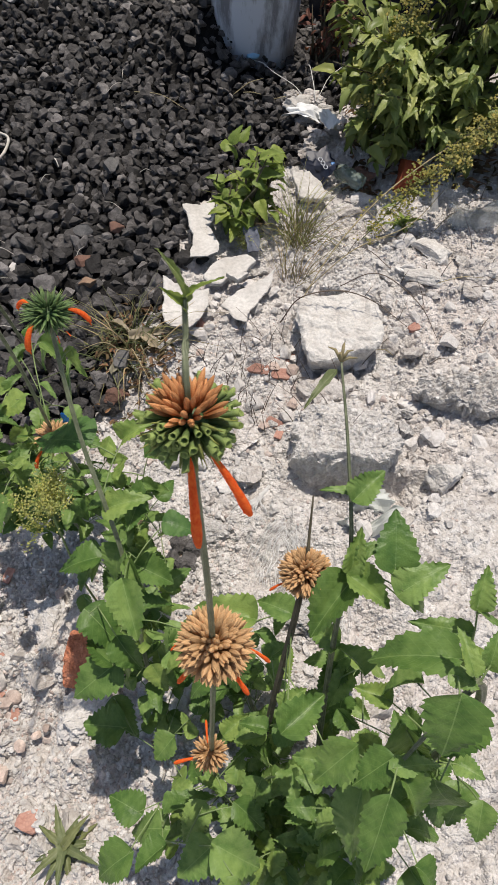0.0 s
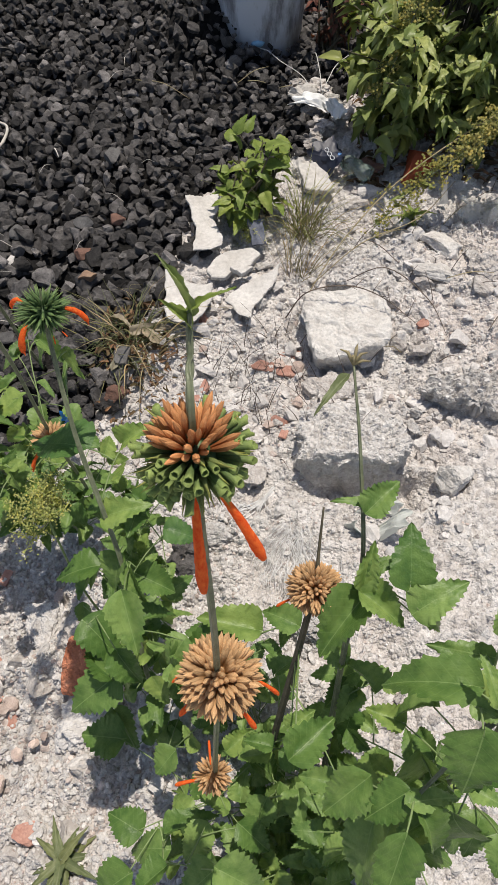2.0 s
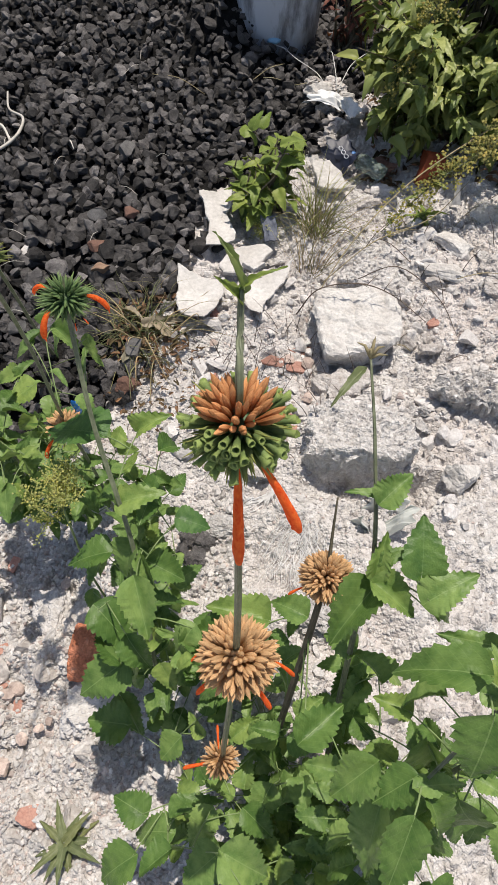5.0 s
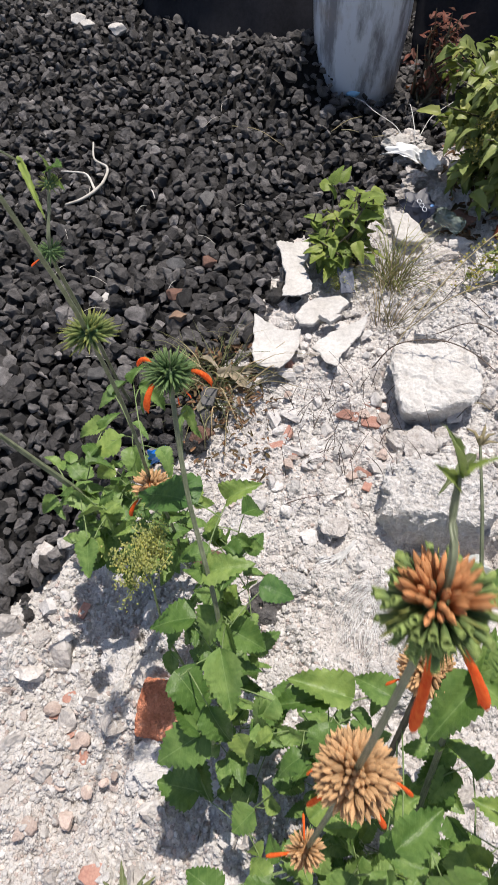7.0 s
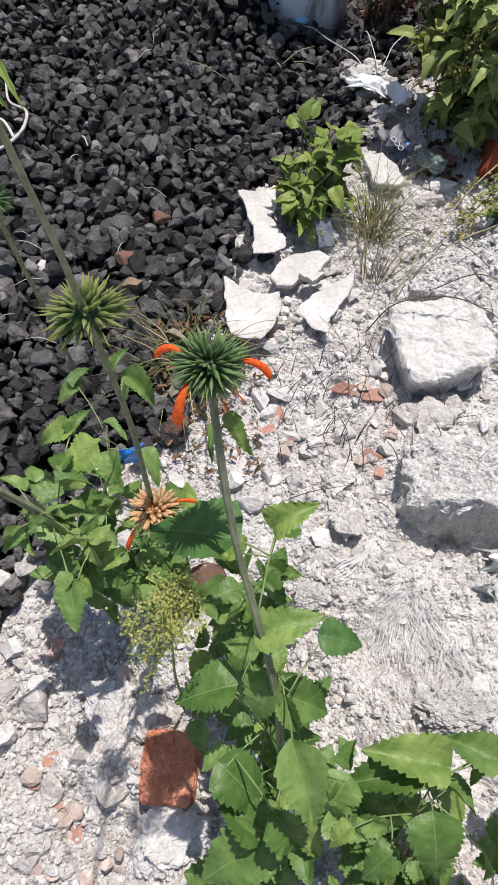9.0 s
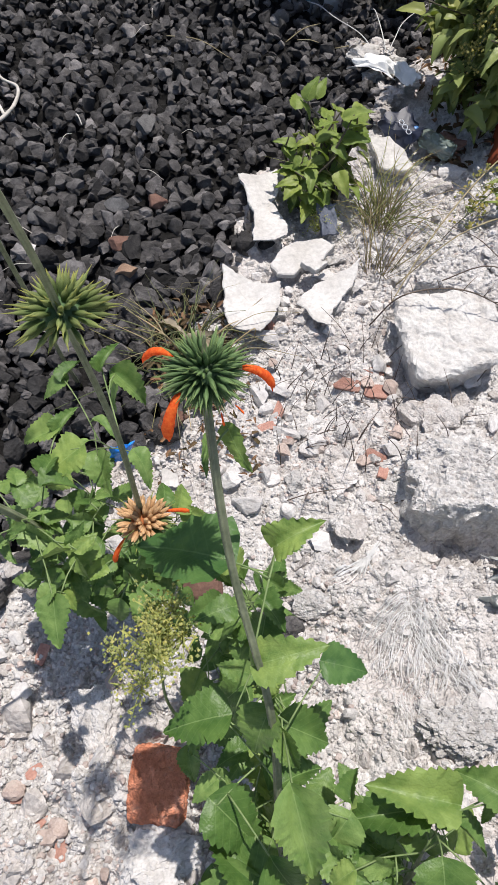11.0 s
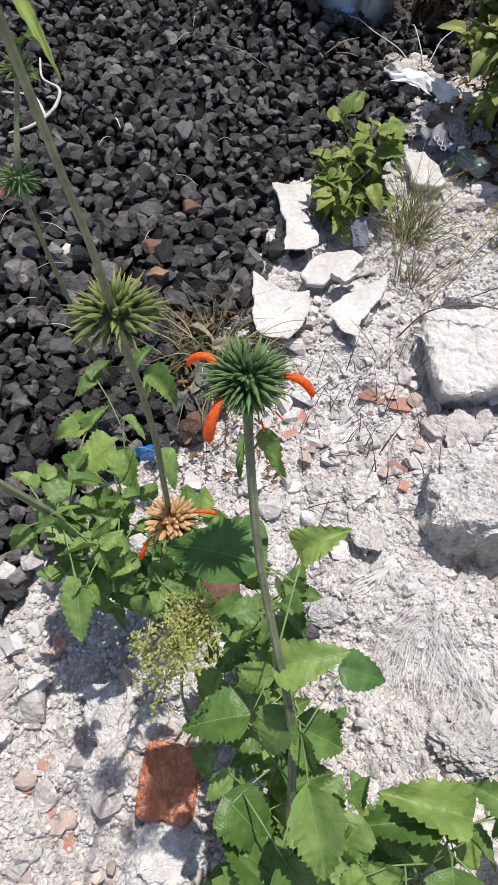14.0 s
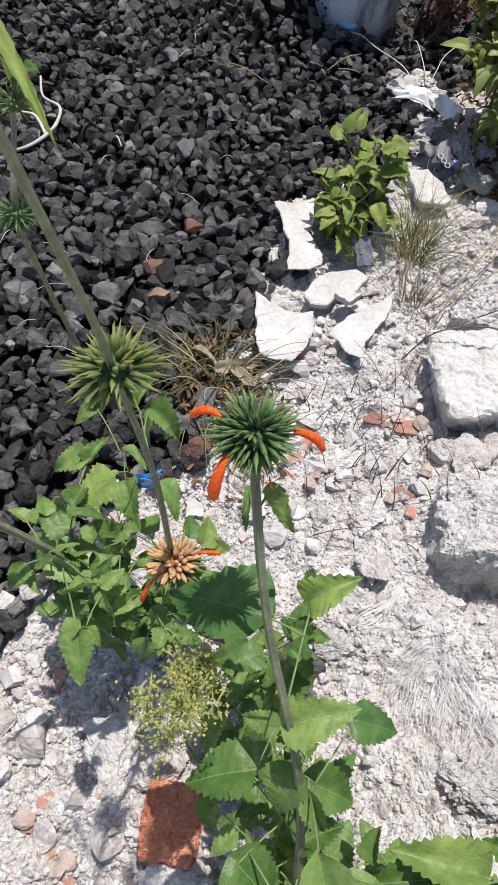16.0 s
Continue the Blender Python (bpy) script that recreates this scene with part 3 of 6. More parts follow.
# the large pieces
def block(name, outline, top, foot, material, label, under_cut=0.1, seed=0, crumb=0.006, crack=0.0, dip=0.0):
    """A lump of old mortar: rough flat top over the outline, rounded rim, sides that draw in towards the foot."""
    c = sum((Vector(p) for p in outline), Vector((0, 0))) / len(outline)
    line = spline([(*p, 0.0) for p in list(outline) + [outline[0]]], 12)[:-1]
    line = [Vector((q.x, q.y)) for q in line]
    n, off = len(line), Vector((seed * 1.3, seed * 2.7, 0))
    verts, faces = [], []
    front = min(q.y for q in line)

    def put(q, z, rough):
        p = Vector((q.x, q.y, z))
        d = Vector((q.x - c.x, q.y - c.y, 0.0))
        d = d.normalized() if d.length > 1e-6 else Vector((0, 0, 1))
        k = noise.noise(p * 22 + off) + 0.7 * noise.noise(p * 55 + off) + 0.6 * noise.noise(p * 130 + off)
        u = noise.noise(p * 18 - off) + 0.8 * noise.noise(p * 60 - off) + 0.7 * noise.noise(p * 150 - off)
        rift = abs(noise.noise(p * 13 + off * 2))
        p.z -= dip * (q.y - front) * (1 if z > foot + 0.01 else 0)
        u += 1.2 * noise.noise(p * 9 + off) if dip else 0.0
        verts.append(p + d * k * rough + Vector((0, 0, u * crumb * 0.8 - crack * max(0.0, 1 - rift * 9))))
    rings = [(0.03 * i, 0.0, 0.0) for i in range(1, 28)] + [(0.84, 0.0, 0.1), (0.9, 0.01, 0.3), (0.94, 0.02, 0.5), (0.97, 0.04, 0.8), (0.988, 0.08, 1), (1.0, 0.15, 1)]
    rings += [(1.0 - under_cut * u ** 0.6, 0.15 + 0.85 * u, 1.0) for u in (0.12, 0.25, 0.38, 0.5, 0.63, 0.76, 0.88, 1.0)]
    for s, d, k in rings:
        for q in line:
            w = c + (q - c) * s
            put(w, top - (top - foot) * d, crumb * k)
    for i in range(len(rings) - 1):
        for j in range(n):
            k = (j + 1) % n
            faces.append((i * n + j, i * n + k, (i + 1) * n + k, (i + 1) * n + j))
    faces.append(tuple(range(n)))
    faces.append(tuple((len(rings) - 1) * n + j for j in range(n))[::-1])
    faces = [tuple(reversed(f)) for f in faces]
    at = Vector((c.x, c.y, foot))
    me = mesh_from(name, [v - at for v in verts], faces, material)
    return thing(name, None, label, "rock", "", me, Matrix.Translation(at))


block("mortar_block", [(0.1, 1.064), (0.118, 1.097), (0.205, 1.109), (0.253, 1.106), (0.284, 1.056), (0.277, 0.978), (0.262, 0.959), (0.203, 0.932), (0.126, 0.92), (0.113, 0.977), (0.103, 1.024)], 0.085, 0.0, CHALK, "squarish block of chalky white mortar with cracked top", 0.2, 1, 0.006, 0.003)
block("mortar_rock", [(0.082, 0.733), (0.102, 0.784), (0.161, 0.804), (0.244, 0.778), (0.282, 0.746), (0.276, 0.69), (0.245, 0.672), (0.184, 0.667), (0.113, 0.668), (0.084, 0.69)], 0.106, -0.05, GREYROCK, "big grey crumbly mortar rock with a steep shaded face", 0.02, 2, 0.013, dip=0.16)
block("mortar_rock", [(0.323, 0.843), (0.349, 0.876), (0.426, 0.902), (0.505, 0.91), (0.566, 0.882), (0.547, 0.802), (0.462, 0.803), (0.431, 0.808), (0.379, 0.821)], 0.078, -0.02, GREYROCK, "long grey mortar rock lying in the rubble", 0.3, 3, 0.02, dip=0.15)
block("mortar_rock", [(0.16, 1.16), (0.191, 1.217), (0.269, 1.23), (0.319, 1.167), (0.315, 1.115), (0.293, 1.12), (0.235, 1.138)], 0.052, -0.02, RUBBLE, "flat dusty pale mortar clod behind the block", 0.0, 4, 0.012)
dust = []
for x0, x1, y0, y1, top, n in ((0.09, 0.27, 0.69, 0.78, 0.092, 110), (0.34, 0.55, 0.82, 0.9, 0.07, 100), (0.18, 0.31, 1.14, 1.22, 0.052, 160)):
    for _ in range(n):
        s = 0.002 + 0.012 * rng.random() ** 3
        dust.append((rng.uniform(x0, x1), rng.uniform(y0, y1), top + 0.002, s))
strew("rock_crumbs", crumb_shapes, dust, PEBBLE, "loose mortar crumbs lying on the rocks", "grit")
for i, (cx, cy, cs) in enumerate(((0.536, 1.206, 0.07), (0.506, 1.151, 0.055), (0.381, 1.161, 0.045), (0.29, 1.511, 0.05), (0.247, 1.523, 0.04), (0.257, 1.466, 0.045), (0.374, 1.316, 0.04), (0.305, 1.006, 0.04), (0.35, 0.981, 0.045), (0.433, 1.006, 0.04), (0.139, 0.881, 0.06), (0.119, 0.935, 0.04), (0.241, 0.966, 0.035), (0.253, 0.636, 0.04), (0.003, 0.675, 0.05), (-0.044, 0.657, 0.03), (0.211, 0.918, 0.04), (-0.016, 0.804, 0.035), (-0.042, 0.836, 0.03), (-0.261, 0.752, 0.045), (-0.516, 0.646, 0.04), (-0.526, 0.519, 0.035), (-0.511, 0.645, 0.032), (-0.559, 0.615, 0.045), (-0.501, 0.544, 0.022), (-0.525, 0.458, 0.03), (-0.459, 0.672, 0.025), (-0.453, 0.780, 0.028))):
    rock("lime_chunk", 270 + i, cx, cy, (cs * 1.2, cs, cs * 0.6), 67 * i, LIME if i % 3 == 0 else CLOD, "angular chunk of white lime on the rubble", (14, -9), 0.12, 14, 0.07, 4, 0.004, "stone")
rock("stone_slab", 104, 0.43, 1.28, (0.1, 0.075, 0.03), -20, CHALK, "flat whitish stone lying on the rubble", (8, 0), 0.0, 9, 0.15, 4)
rock("stone_slab", 105, 0.41, 1.19, (0.12, 0.05, 0.03), -15, CHALK, "narrow whitish broken stone", (12, 6), 0.0, 9, 0.15, 4)
rock("mortar_rock", 106, 0.52, 1.2, (0.1, 0.08, 0.07), 20, CLOD, "rounded grey mortar lump", (0, 0), 0.2, 3, 0.28, 4)
rock("mortar_rock", 108, 0.361, 0.662, (0.065, 0.055, 0.055), 40, CHALK, "small white mortar rock", (0, 0), 0.2, 5, 0.2, 4, boxy=4.0)
rock("stone_chunk", 109, -0.01, 0.765, (0.065, 0.05, 0.035), 30, CLOD, "rough pale stone chunk", (10, 0), 0.25, 9, 0.22, 4)
rock("stone_chunk", 110, -0.009, 0.681, (0.055, 0.05, 0.04), 60, RUBBLE, "rough pale stone chunk", (0, 0), 0.3, 9, 0.25, 4)
rock("stone_chunk", 111, 0.16, 0.87, (0.075, 0.09, 0.045), -25, CLOD, "pale upright stone chunk", (0, 14), 0.25, 9, 0.22, 4)
rock("mortar_rock", 112, -0.062, 0.565, (0.065, 0.05, 0.04), 0, GREYROCK, "round crumbly grey mortar lump", (0, 0), 0.25, 4, 0.22, 4)
rock("mortar_rock", 113, 0.103, 0.391, (0.11, 0.08, 0.06), 0, GREYROCK, "half-buried grey mortar lump", (0, 0), 0.35, 3, 0.34, 5)
rock("mortar_rock", 114, -0.265, 0.262, (0.11, 0.1, 0.07), 10, LIME, "white crumbly mortar lump", (0, 0), 0.35, 6, 0.28, 5)
rock("mortar_rock", 115, -0.36, 0.42, (0.08, 0.12, 0.04), 20, RUBBLE, "dusty pinkish-white mortar lump", (0, 0), 0.45, 4, 0.22, 5)
rock("brick_fragment", 118, -0.268, 0.338, (0.078, 0.098, 0.075), -8, BRICK, "broken half of an orange-red clay brick", (6, -6), 0.05, 3, 0.11, 5, category="brick", boxy=7.0)
for i, (dx, dy) in enumerate(((-0.138, 0.515), (-0.112, 0.5), (-0.125, 0.545), (-0.1, 0.53))):
    rock("lava_stone", 300 + i, dx, dy, (0.045, 0.04, 0.035), 50 * i, LAVA, "single black volcanic stone on the white rubble", (0, 0), 0.0, 9, 0.25, 3, 0.004, "stone")
rock("stone_chunk", 116, -0.3, 0.405, (0.085, 0.08, 0.06), 40, CLOD, "rough grey clod in the plants' shade", (0, 0), 0.2, 7, 0.2, 4)
rock("brick_fragment", 119, -0.333, 0.103, (0.048, 0.034, 0.03), 12, CHIP, "worn pinkish-red brick lump", (0, 0), 0.05, 8, 0.08, 3, category="brick")
rock("brick_fragment", 121, -0.275, 0.87, (0.055, 0.04, 0.035), 25, RUSTSTONE, "dull reddish-brown brick piece at the gravel edge", (5, 0), 0.1, 6, 0.2, 4, 0.01, category="brick")
rock("brick_fragment", 120, -0.22, 0.6, (0.06, 0.07, 0.05), 30, RUSTSTONE, "dull red-brown brick piece under leaves", (0, 0), 0.3, 10, 0.06, 3, category="brick")
for i, (bx, by, bs, bt) in enumerate(((0.02, 0.955, 0.045, -10), (0.065, 0.985, 0.042, 8), (0.075, 0.94, 0.05, -5), (0.05, 0.8, 0.035, -30), (0.1, 1.0, 0.03, 60), (0.09, 1.05, 0.045, 80), (0.06, 0.775, 0.028, 70), (-0.43, 0.3, 0.028, 80), (-0.44, 0.27, 0.025, 10), (-0.4, 0.265, 0.03, 85), (-0.46, 0.33, 0.025, 0), (-0.45, 0.36, 0.03, 30), (-0.39, 0.23, 0.022, 45), (-0.1, 0.9, 0.035, 65), (-0.12, 0.87, 0.03, 20), (-0.08, 0.85, 0.024, 30), (0.37, 1.06, 0.04, 20), (-0.11, 1.09, 0.035, 80), (-0.46, 0.52, 0.03, 75), (-0.5, 0.5, 0.025, 10))):
    rock("brick_chip", 130 + i, bx, by, (bs * 1.1, bs * 0.55, bs * 0.28), bt, CHIP, "small chip of red brick", (10, 5), 0.0, 4, 0.05, 4, category="brick chip", boxy=9.0)
for i, (sx, sy, ss, sm, lab) in enumerate(((-0.377, 1.204, 0.042, TANSTONE, "tan-orange stone"), (-0.395, 1.278, 0.042, RUSTSTONE, "rusty red stone"), (-0.374, 1.641, 0.055, GREYSTONE, "flat grey stone"), (-0.562, 1.252, 0.03, PLASTER, "white chip"), (-0.413, 1.386, 0.05, GREYSTONE, "grey stone"), (-0.33, 1.4, 0.04, RUSTSTONE, "dull reddish stone"), (-0.528, 1.01, 0.045, GREYSTONE, "blue-grey stone"), (-0.566, 1.347, 0.045, GREYSTONE, "grey stone"), (-0.27, 0.96, 0.055, GREYSTONE, "flat grey slate stone"), (-0.93, 2.53, 0.06, PLASTER, "white lump"), (-0.89, 2.5, 0.05, PLASTER, "white lump"), (-0.783, 2.478, 0.06, PLASTER, "white lump"))):
    rock("gravel_stone", 160 + i, sx, sy, (ss, ss * 0.8, ss * 0.6), 37 * i, sm, lab + " lying on the black gravel", (0, 0), -0.1, 9, 0.08, 3, 0.012, "stone")

PINKROCK = mineral("pink_mortar", [(0.3, (0.5, 0.38, 0.33)), (0.7, (0.64, 0.54, 0.48))], 40, 300, vary=0.3)
for i in range(20):
    px, py = rng.uniform(-0.52, -0.3), rng.uniform(0.08, 0.5)
    if i > 12:
        px, py = rng.uniform(-0.12, 0.1), rng.uniform(0.78, 1.0)
    ps = rng.uniform(0.016, 0.034)
    rock("pink_stone", 330 + i, px, py, (ps, ps * 0.8, ps * 0.6), rng.uniform(0, 180), PINKROCK, "small pinkish lump of old brick mortar", (0, 0), 0.0, 7, 0.15, 3, 0.004, "stone")

# broken plaster sheets at the gravel's edge
slab("plaster_sheet", [(-0.166, 1.461), (-0.128, 1.457), (-0.085, 1.477), (-0.083, 1.422), (-0.099, 1.387), (-0.087, 1.358), (-0.07, 1.311), (-0.075, 1.28), (-0.098, 1.265), (-0.138, 1.267), (-0.136, 1.351), (-0.146, 1.385)], 0, 0, 0.038, 0.007, PLASTER, "tall broken sheet of white plaster against the gravel", curl=0.08)
slab("plaster_sheet", [(-0.198, 1.195), (-0.171, 1.181), (-0.139, 1.163), (-0.091, 1.161), (-0.089, 1.118), (-0.109, 1.07), (-0.133, 1.039), (-0.17, 1.046), (-0.187, 1.061), (-0.194, 1.116)], 0, 0, 0.034, 0.007, PLASTER, "broad piece of white plaster sheet at the gravel edge", curl=0.15)
slab("plaster_sheet", [(-0.106, 1.213), (-0.088, 1.252), (-0.054, 1.276), (-0.003, 1.286), (0.014, 1.262), (-0.007, 1.226), (-0.04, 1.211), (-0.069, 1.185), (-0.095, 1.19)], 0, 0, 0.034, 0.012, PLASTER, "broken white plaster corner")
slab("plaster_sheet", [(-0.066, 1.112), (-0.027, 1.162), (0.018, 1.186), (0.063, 1.209), (0.042, 1.15), (0.003, 1.103), (-0.007, 1.058), (-0.032, 1.067), (-0.046, 1.098)], 0, 0, 0.034, 0.006, PLASTER, "thin torn sheet of pale plaster on the rubble", curl=0.2)
slab("plaster_sheet", [(-0.027, 0.0), (0.0, 0.018), (0.025, 0.008), (0.0, -0.016)], -0.026, 1.196, 0.05, 0.014, PLASTER, "small white plaster chip", (10, 5))
slab("plaster_sheet", [(-0.03, -0.03), (0.005, -0.005), (0.035, -0.045), (0.01, -0.06), (-0.02, -0.055)], -0.055, 1.285, 0.018, 0.01, SLATE, "dark grey flat stone under the plaster sheets", (-6, 0), 0, "stone")
slab("plaster_sheet", [(-0.018, 0.035), (0.02, 0.03), (0.022, -0.03), (-0.012, -0.034)], 0.005, 1.326, 0.05, 0.012, SLATE, "blue-grey flat stone standing beside the small bush", (40, 0), 8, "stone")
for i, (lx, ly, ls) in enumerate(((0.14, 1.93, 0.07), (0.16, 1.86, 0.05), (0.19, 1.79, 0.06), (0.22, 1.9, 0.06), (0.13, 1.99, 0.05), (0.17, 1.75, 0.05), (0.24, 1.83, 0.045), (0.19, 1.96, 0.06), (0.16, 1.7, 0.05), (0.13, 1.6, 0.06))):
    rock("mortar_lump", 240 + i, lx, ly, (ls * 1.25, ls, ls * 0.7), 50 * i, CLOD if i % 3 else PLASTER, "rough white mortar lump beside the gravel", (10, 0), 0.1, 8, 0.38, 4, 0.01)

# ---- plants ----
def leaf_shape(seed, wide=0.72, teeth=9, fold=0.12, droop=0.18, rows=17, tooth=0.075):
    """A broad blade of length 1 along x with coarse teeth that point forward; midrib at y = 0."""
    r = random.Random(seed)
    verts, faces = [], []
    cols = (-1.0, -0.66, -0.33, 0.0, 0.33, 0.66, 1.0)
    bend, skew = r.uniform(-0.1, 0.1), r.uniform(-0.25, 0.25)
    n = rows * 2
    for i in range(n + 1):
        t = i / n
        w = wide / 2 * (0.8 * (1 - t) ** 0.74 * (1 - math.exp(-t * 13)) + 0.36 * math.sin(math.pi * min(1.0, t ** 0.6)) ** 0.9)
        for c in cols:
            s = abs(c)
            saw = (t * teeth + 0.15 * math.sin(t * 9 + seed + c) + skew * (c > 0)) % 1.0
            lobe = saw / 0.68 if saw < 0.68 else (1 - saw) / 0.32
            out = tooth * (lobe - 0.35) * min(1.0, t * 9) * min(1.0, (1 - t) * 5) * (wide / 0.8) if s == 1.0 else 0.0
            y = c * w + (out if c > 0 else -out)
            x = t - 0.12 * s * s * (1 - t) * (1 if t < 0.5 else 0.3) + 0.4 * out
            z = fold * s * w * 2 - droop * t * t + 0.035 * math.sin(9 * t + 4 * c + seed) * s + 0.008 * math.sin((t - 0.35 * s) * 38 + seed) * (0.35 + s) + bend * c * t * 0.4 * w
            z -= 0.14 * s * s * w
            verts.append((x, y, z))
    k = len(cols)
    for i in range(n):
        for j in range(k - 1):
            a = i * k + j
            faces.append((a, a + 1, a + k + 1, a + k))
    return verts, faces


LEAVES = [mesh_from("leaf", *leaf_shape(s, 0.84, 9 + s % 3, (0.16, 0.42, 0.26, 0.55)[s % 4], (0.15, 0.4, 0.28, 0.55, 0.1)[s % 5], 20, 0.07), LEAF, True) for s in range(10)]
# Blades in the darker, shade-coloured leaf material.
SHADED_LEAVES = [mesh_from("leaf", *leaf_shape(s, 0.84, 9, 0.2, 0.2, 20, 0.045), LEAF_SHADED, True) for s in (21, 22)]
NARROW = [mesh_from("leaf", *leaf_shape(s, 0.36, 7, 0.2, 0.25), LEAF, True) for s in (11, 12)]


def aim(base, tip, scale, up=(0, 0, 1), roll=0.0):
    """A pose at base with local x towards tip and local z as near up as can be."""
    x = (Vector(tip) - Vector(base)).normalized()
    y = Vector(up).cross(x)
    if y.length < 0.05:
        y = Vector((0, 1, 0)).cross(x)
    y.normalize()
    z = x.cross(y)
    q = Matrix((x, y, z)).transposed() @ Matrix.Rotation(roll, 3, "X")
    return Matrix.Translation(base) @ q.to_4x4() @ Matrix.Diagonal((*scale, 1))


STALKS = {}


def leaf(plant, bx, by, bz, tx, ty, tz, w=0.8, roll=None, shapes=None):
    """A blade from its base to its tip, and its stalk back to the nearest point of the plant's stem."""
    b, t = Vector((bx, by, bz)), Vector((tx, ty, tz))
    size = max((t - b).length * 0.95, 0.022)
    me = rng.choice(shapes or (LEAVES if w > 0.45 else NARROW))
    k = size * w / (0.84 if w > 0.45 else 0.36)
    under("leaf", me, plant, aim(b, t, (size, k, size), roll=rng.uniform(-0.8, 0.8) if roll is None else roll + rng.uniform(-0.15, 0.15)))
    s = min(STALKS[plant.name], key=lambda p: (p - b).length + 3 * max(0, p.z - b.z + 0.004))
    if (s - b).length > 0.16:
        s = b + (s - b).normalized() * 0.1
    if (s - b).length > 0.004:
        mid = (s + b) / 2 + Vector((0, 0, 0.1 * (s - b).length))
        line = spline([s, mid, b + (t - b) * 0.03], 4)
        under("leaf_stalk", mesh_from("leaf_stalk", *tube_data(line, (0.0009, 0.0007), 6), STALKGREEN, True), plant)
        STALKS[plant.name].extend(line[1:7])


def plant(name, points, radii, label, material=None, category="plant"):
    """A stem through the points; its first point stands in the ground."""
    first = Vector(points[0])
    ob = thing(name, first, label, category, "lion's ear plants")
    line = spline(points, 8)
    v, f = tube_data(line, radii, 16, 0.42)
    under("stem", mesh_from("stem", v, f, material or STEM, True), ob)
    STALKS[ob.name] = line
    return ob


def calyx_shape(kind):
    """One calyx of length 1 along z."""
    if kind == "dry":
        prof = ((0.0, 0.05), (0.2, 0.09), (0.45, 0.135), (0.66, 0.148), (0.82, 0.118), (0.93, 0.07), (1.04, 0.012))
    elif kind == "open":
        prof = ((0.0, 0.05), (0.3, 0.09), (0.6, 0.115), (0.85, 0.13), (0.98, 0.145), (0.99, 0.11), (0.78, 0.06))
    else:
        prof = ((0.0, 0.05), (0.25, 0.085), (0.48, 0.108), (0.64, 0.088), (0.78, 0.04), (1.12, 0.004))
    sides = 7
    verts, faces = [], []
    for i, (z, r) in enumerate(prof):
        for j in range(sides):
            a = 2 * math.pi * j / sides
            zz = z + (0.08 if kind == "open" and i in (4, 5) and j in (0, 1) else 0.0)
            verts.append((r * math.cos(a) + 0.05 * z * z, r * math.sin(a), zz))
    for i in range(len(prof) - 1):
        for j in range(sides):
            k = (j + 1) % sides
            faces.append((i * sides + j, i * sides + k, (i + 1) * sides + k, (i + 1) * sides + j))
    faces.append(tuple((len(prof) - 1) * sides + j for j in range(sides)))
    return verts, faces


def corolla_shape(bend):
    """A furry tube flower of length 1 along x, arching down: narrow foot, wider hooded tip, small drooping lower lip."""
    n, sides = 22, 14
    pts = [Vector((math.sin(bend * t) / bend, 0, -(1 - math.cos(bend * t)) / bend)) for t in [i / n for i in range(n + 1)]]
    v, f = tube_data(pts, (0.038, 0.052, 0.064, 0.072, 0.078, 0.086, 0.094, 0.094, 0.06), sides)
    for i in range(n + 1):
        for j in range(sides):
            q = v[i * sides + j]
            k = 0.09 * noise.noise(q * 14 + Vector((bend, 0, 0))) + 0.09 * noise.noise(q * 34)
            v[i * sides + j] = pts[i] + (q - pts[i]) * (1 + k)
            if i > n - 4 and q.z > pts[i].z:
                v[i * sides + j] += (pts[n] - pts[n - 1]) * 0.6
    d = (pts[n] - pts[n - 1]).normalized()
    lip = tube_data([pts[n - 3] - Vector((0, 0, 0.05)), pts[n - 1] + d * 0.02 - Vector((0, 0, 0.09)), pts[n] + d * 0.03 - Vector((0, 0, 0.15))], (0.04, 0.035, 0.012), 6)
    return merge([(v, f), lip])


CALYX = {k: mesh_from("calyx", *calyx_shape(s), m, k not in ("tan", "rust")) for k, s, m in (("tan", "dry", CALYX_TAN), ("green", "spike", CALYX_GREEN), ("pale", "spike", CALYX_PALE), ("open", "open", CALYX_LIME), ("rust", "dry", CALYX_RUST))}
COROLLAS = [mesh_from("corolla", *corolla_shape(b), COROLLA, True) for b in (0.5, 1.0, 1.5)]


def ball(r, squash=0.8, material=None):
    bm = bmesh.new()
    bmesh.ops.create_icosphere(bm, subdivisions=2, radius=r)
    for v in bm.verts:
        v.co.z *= squash
        v.co *= 1 + 0.1 * noise.noise(v.co * 200)
    me = bpy.data.meshes.new("whorl")
    bm.to_mesh(me)
    bm.free()
    me.materials.append(material)
    return me


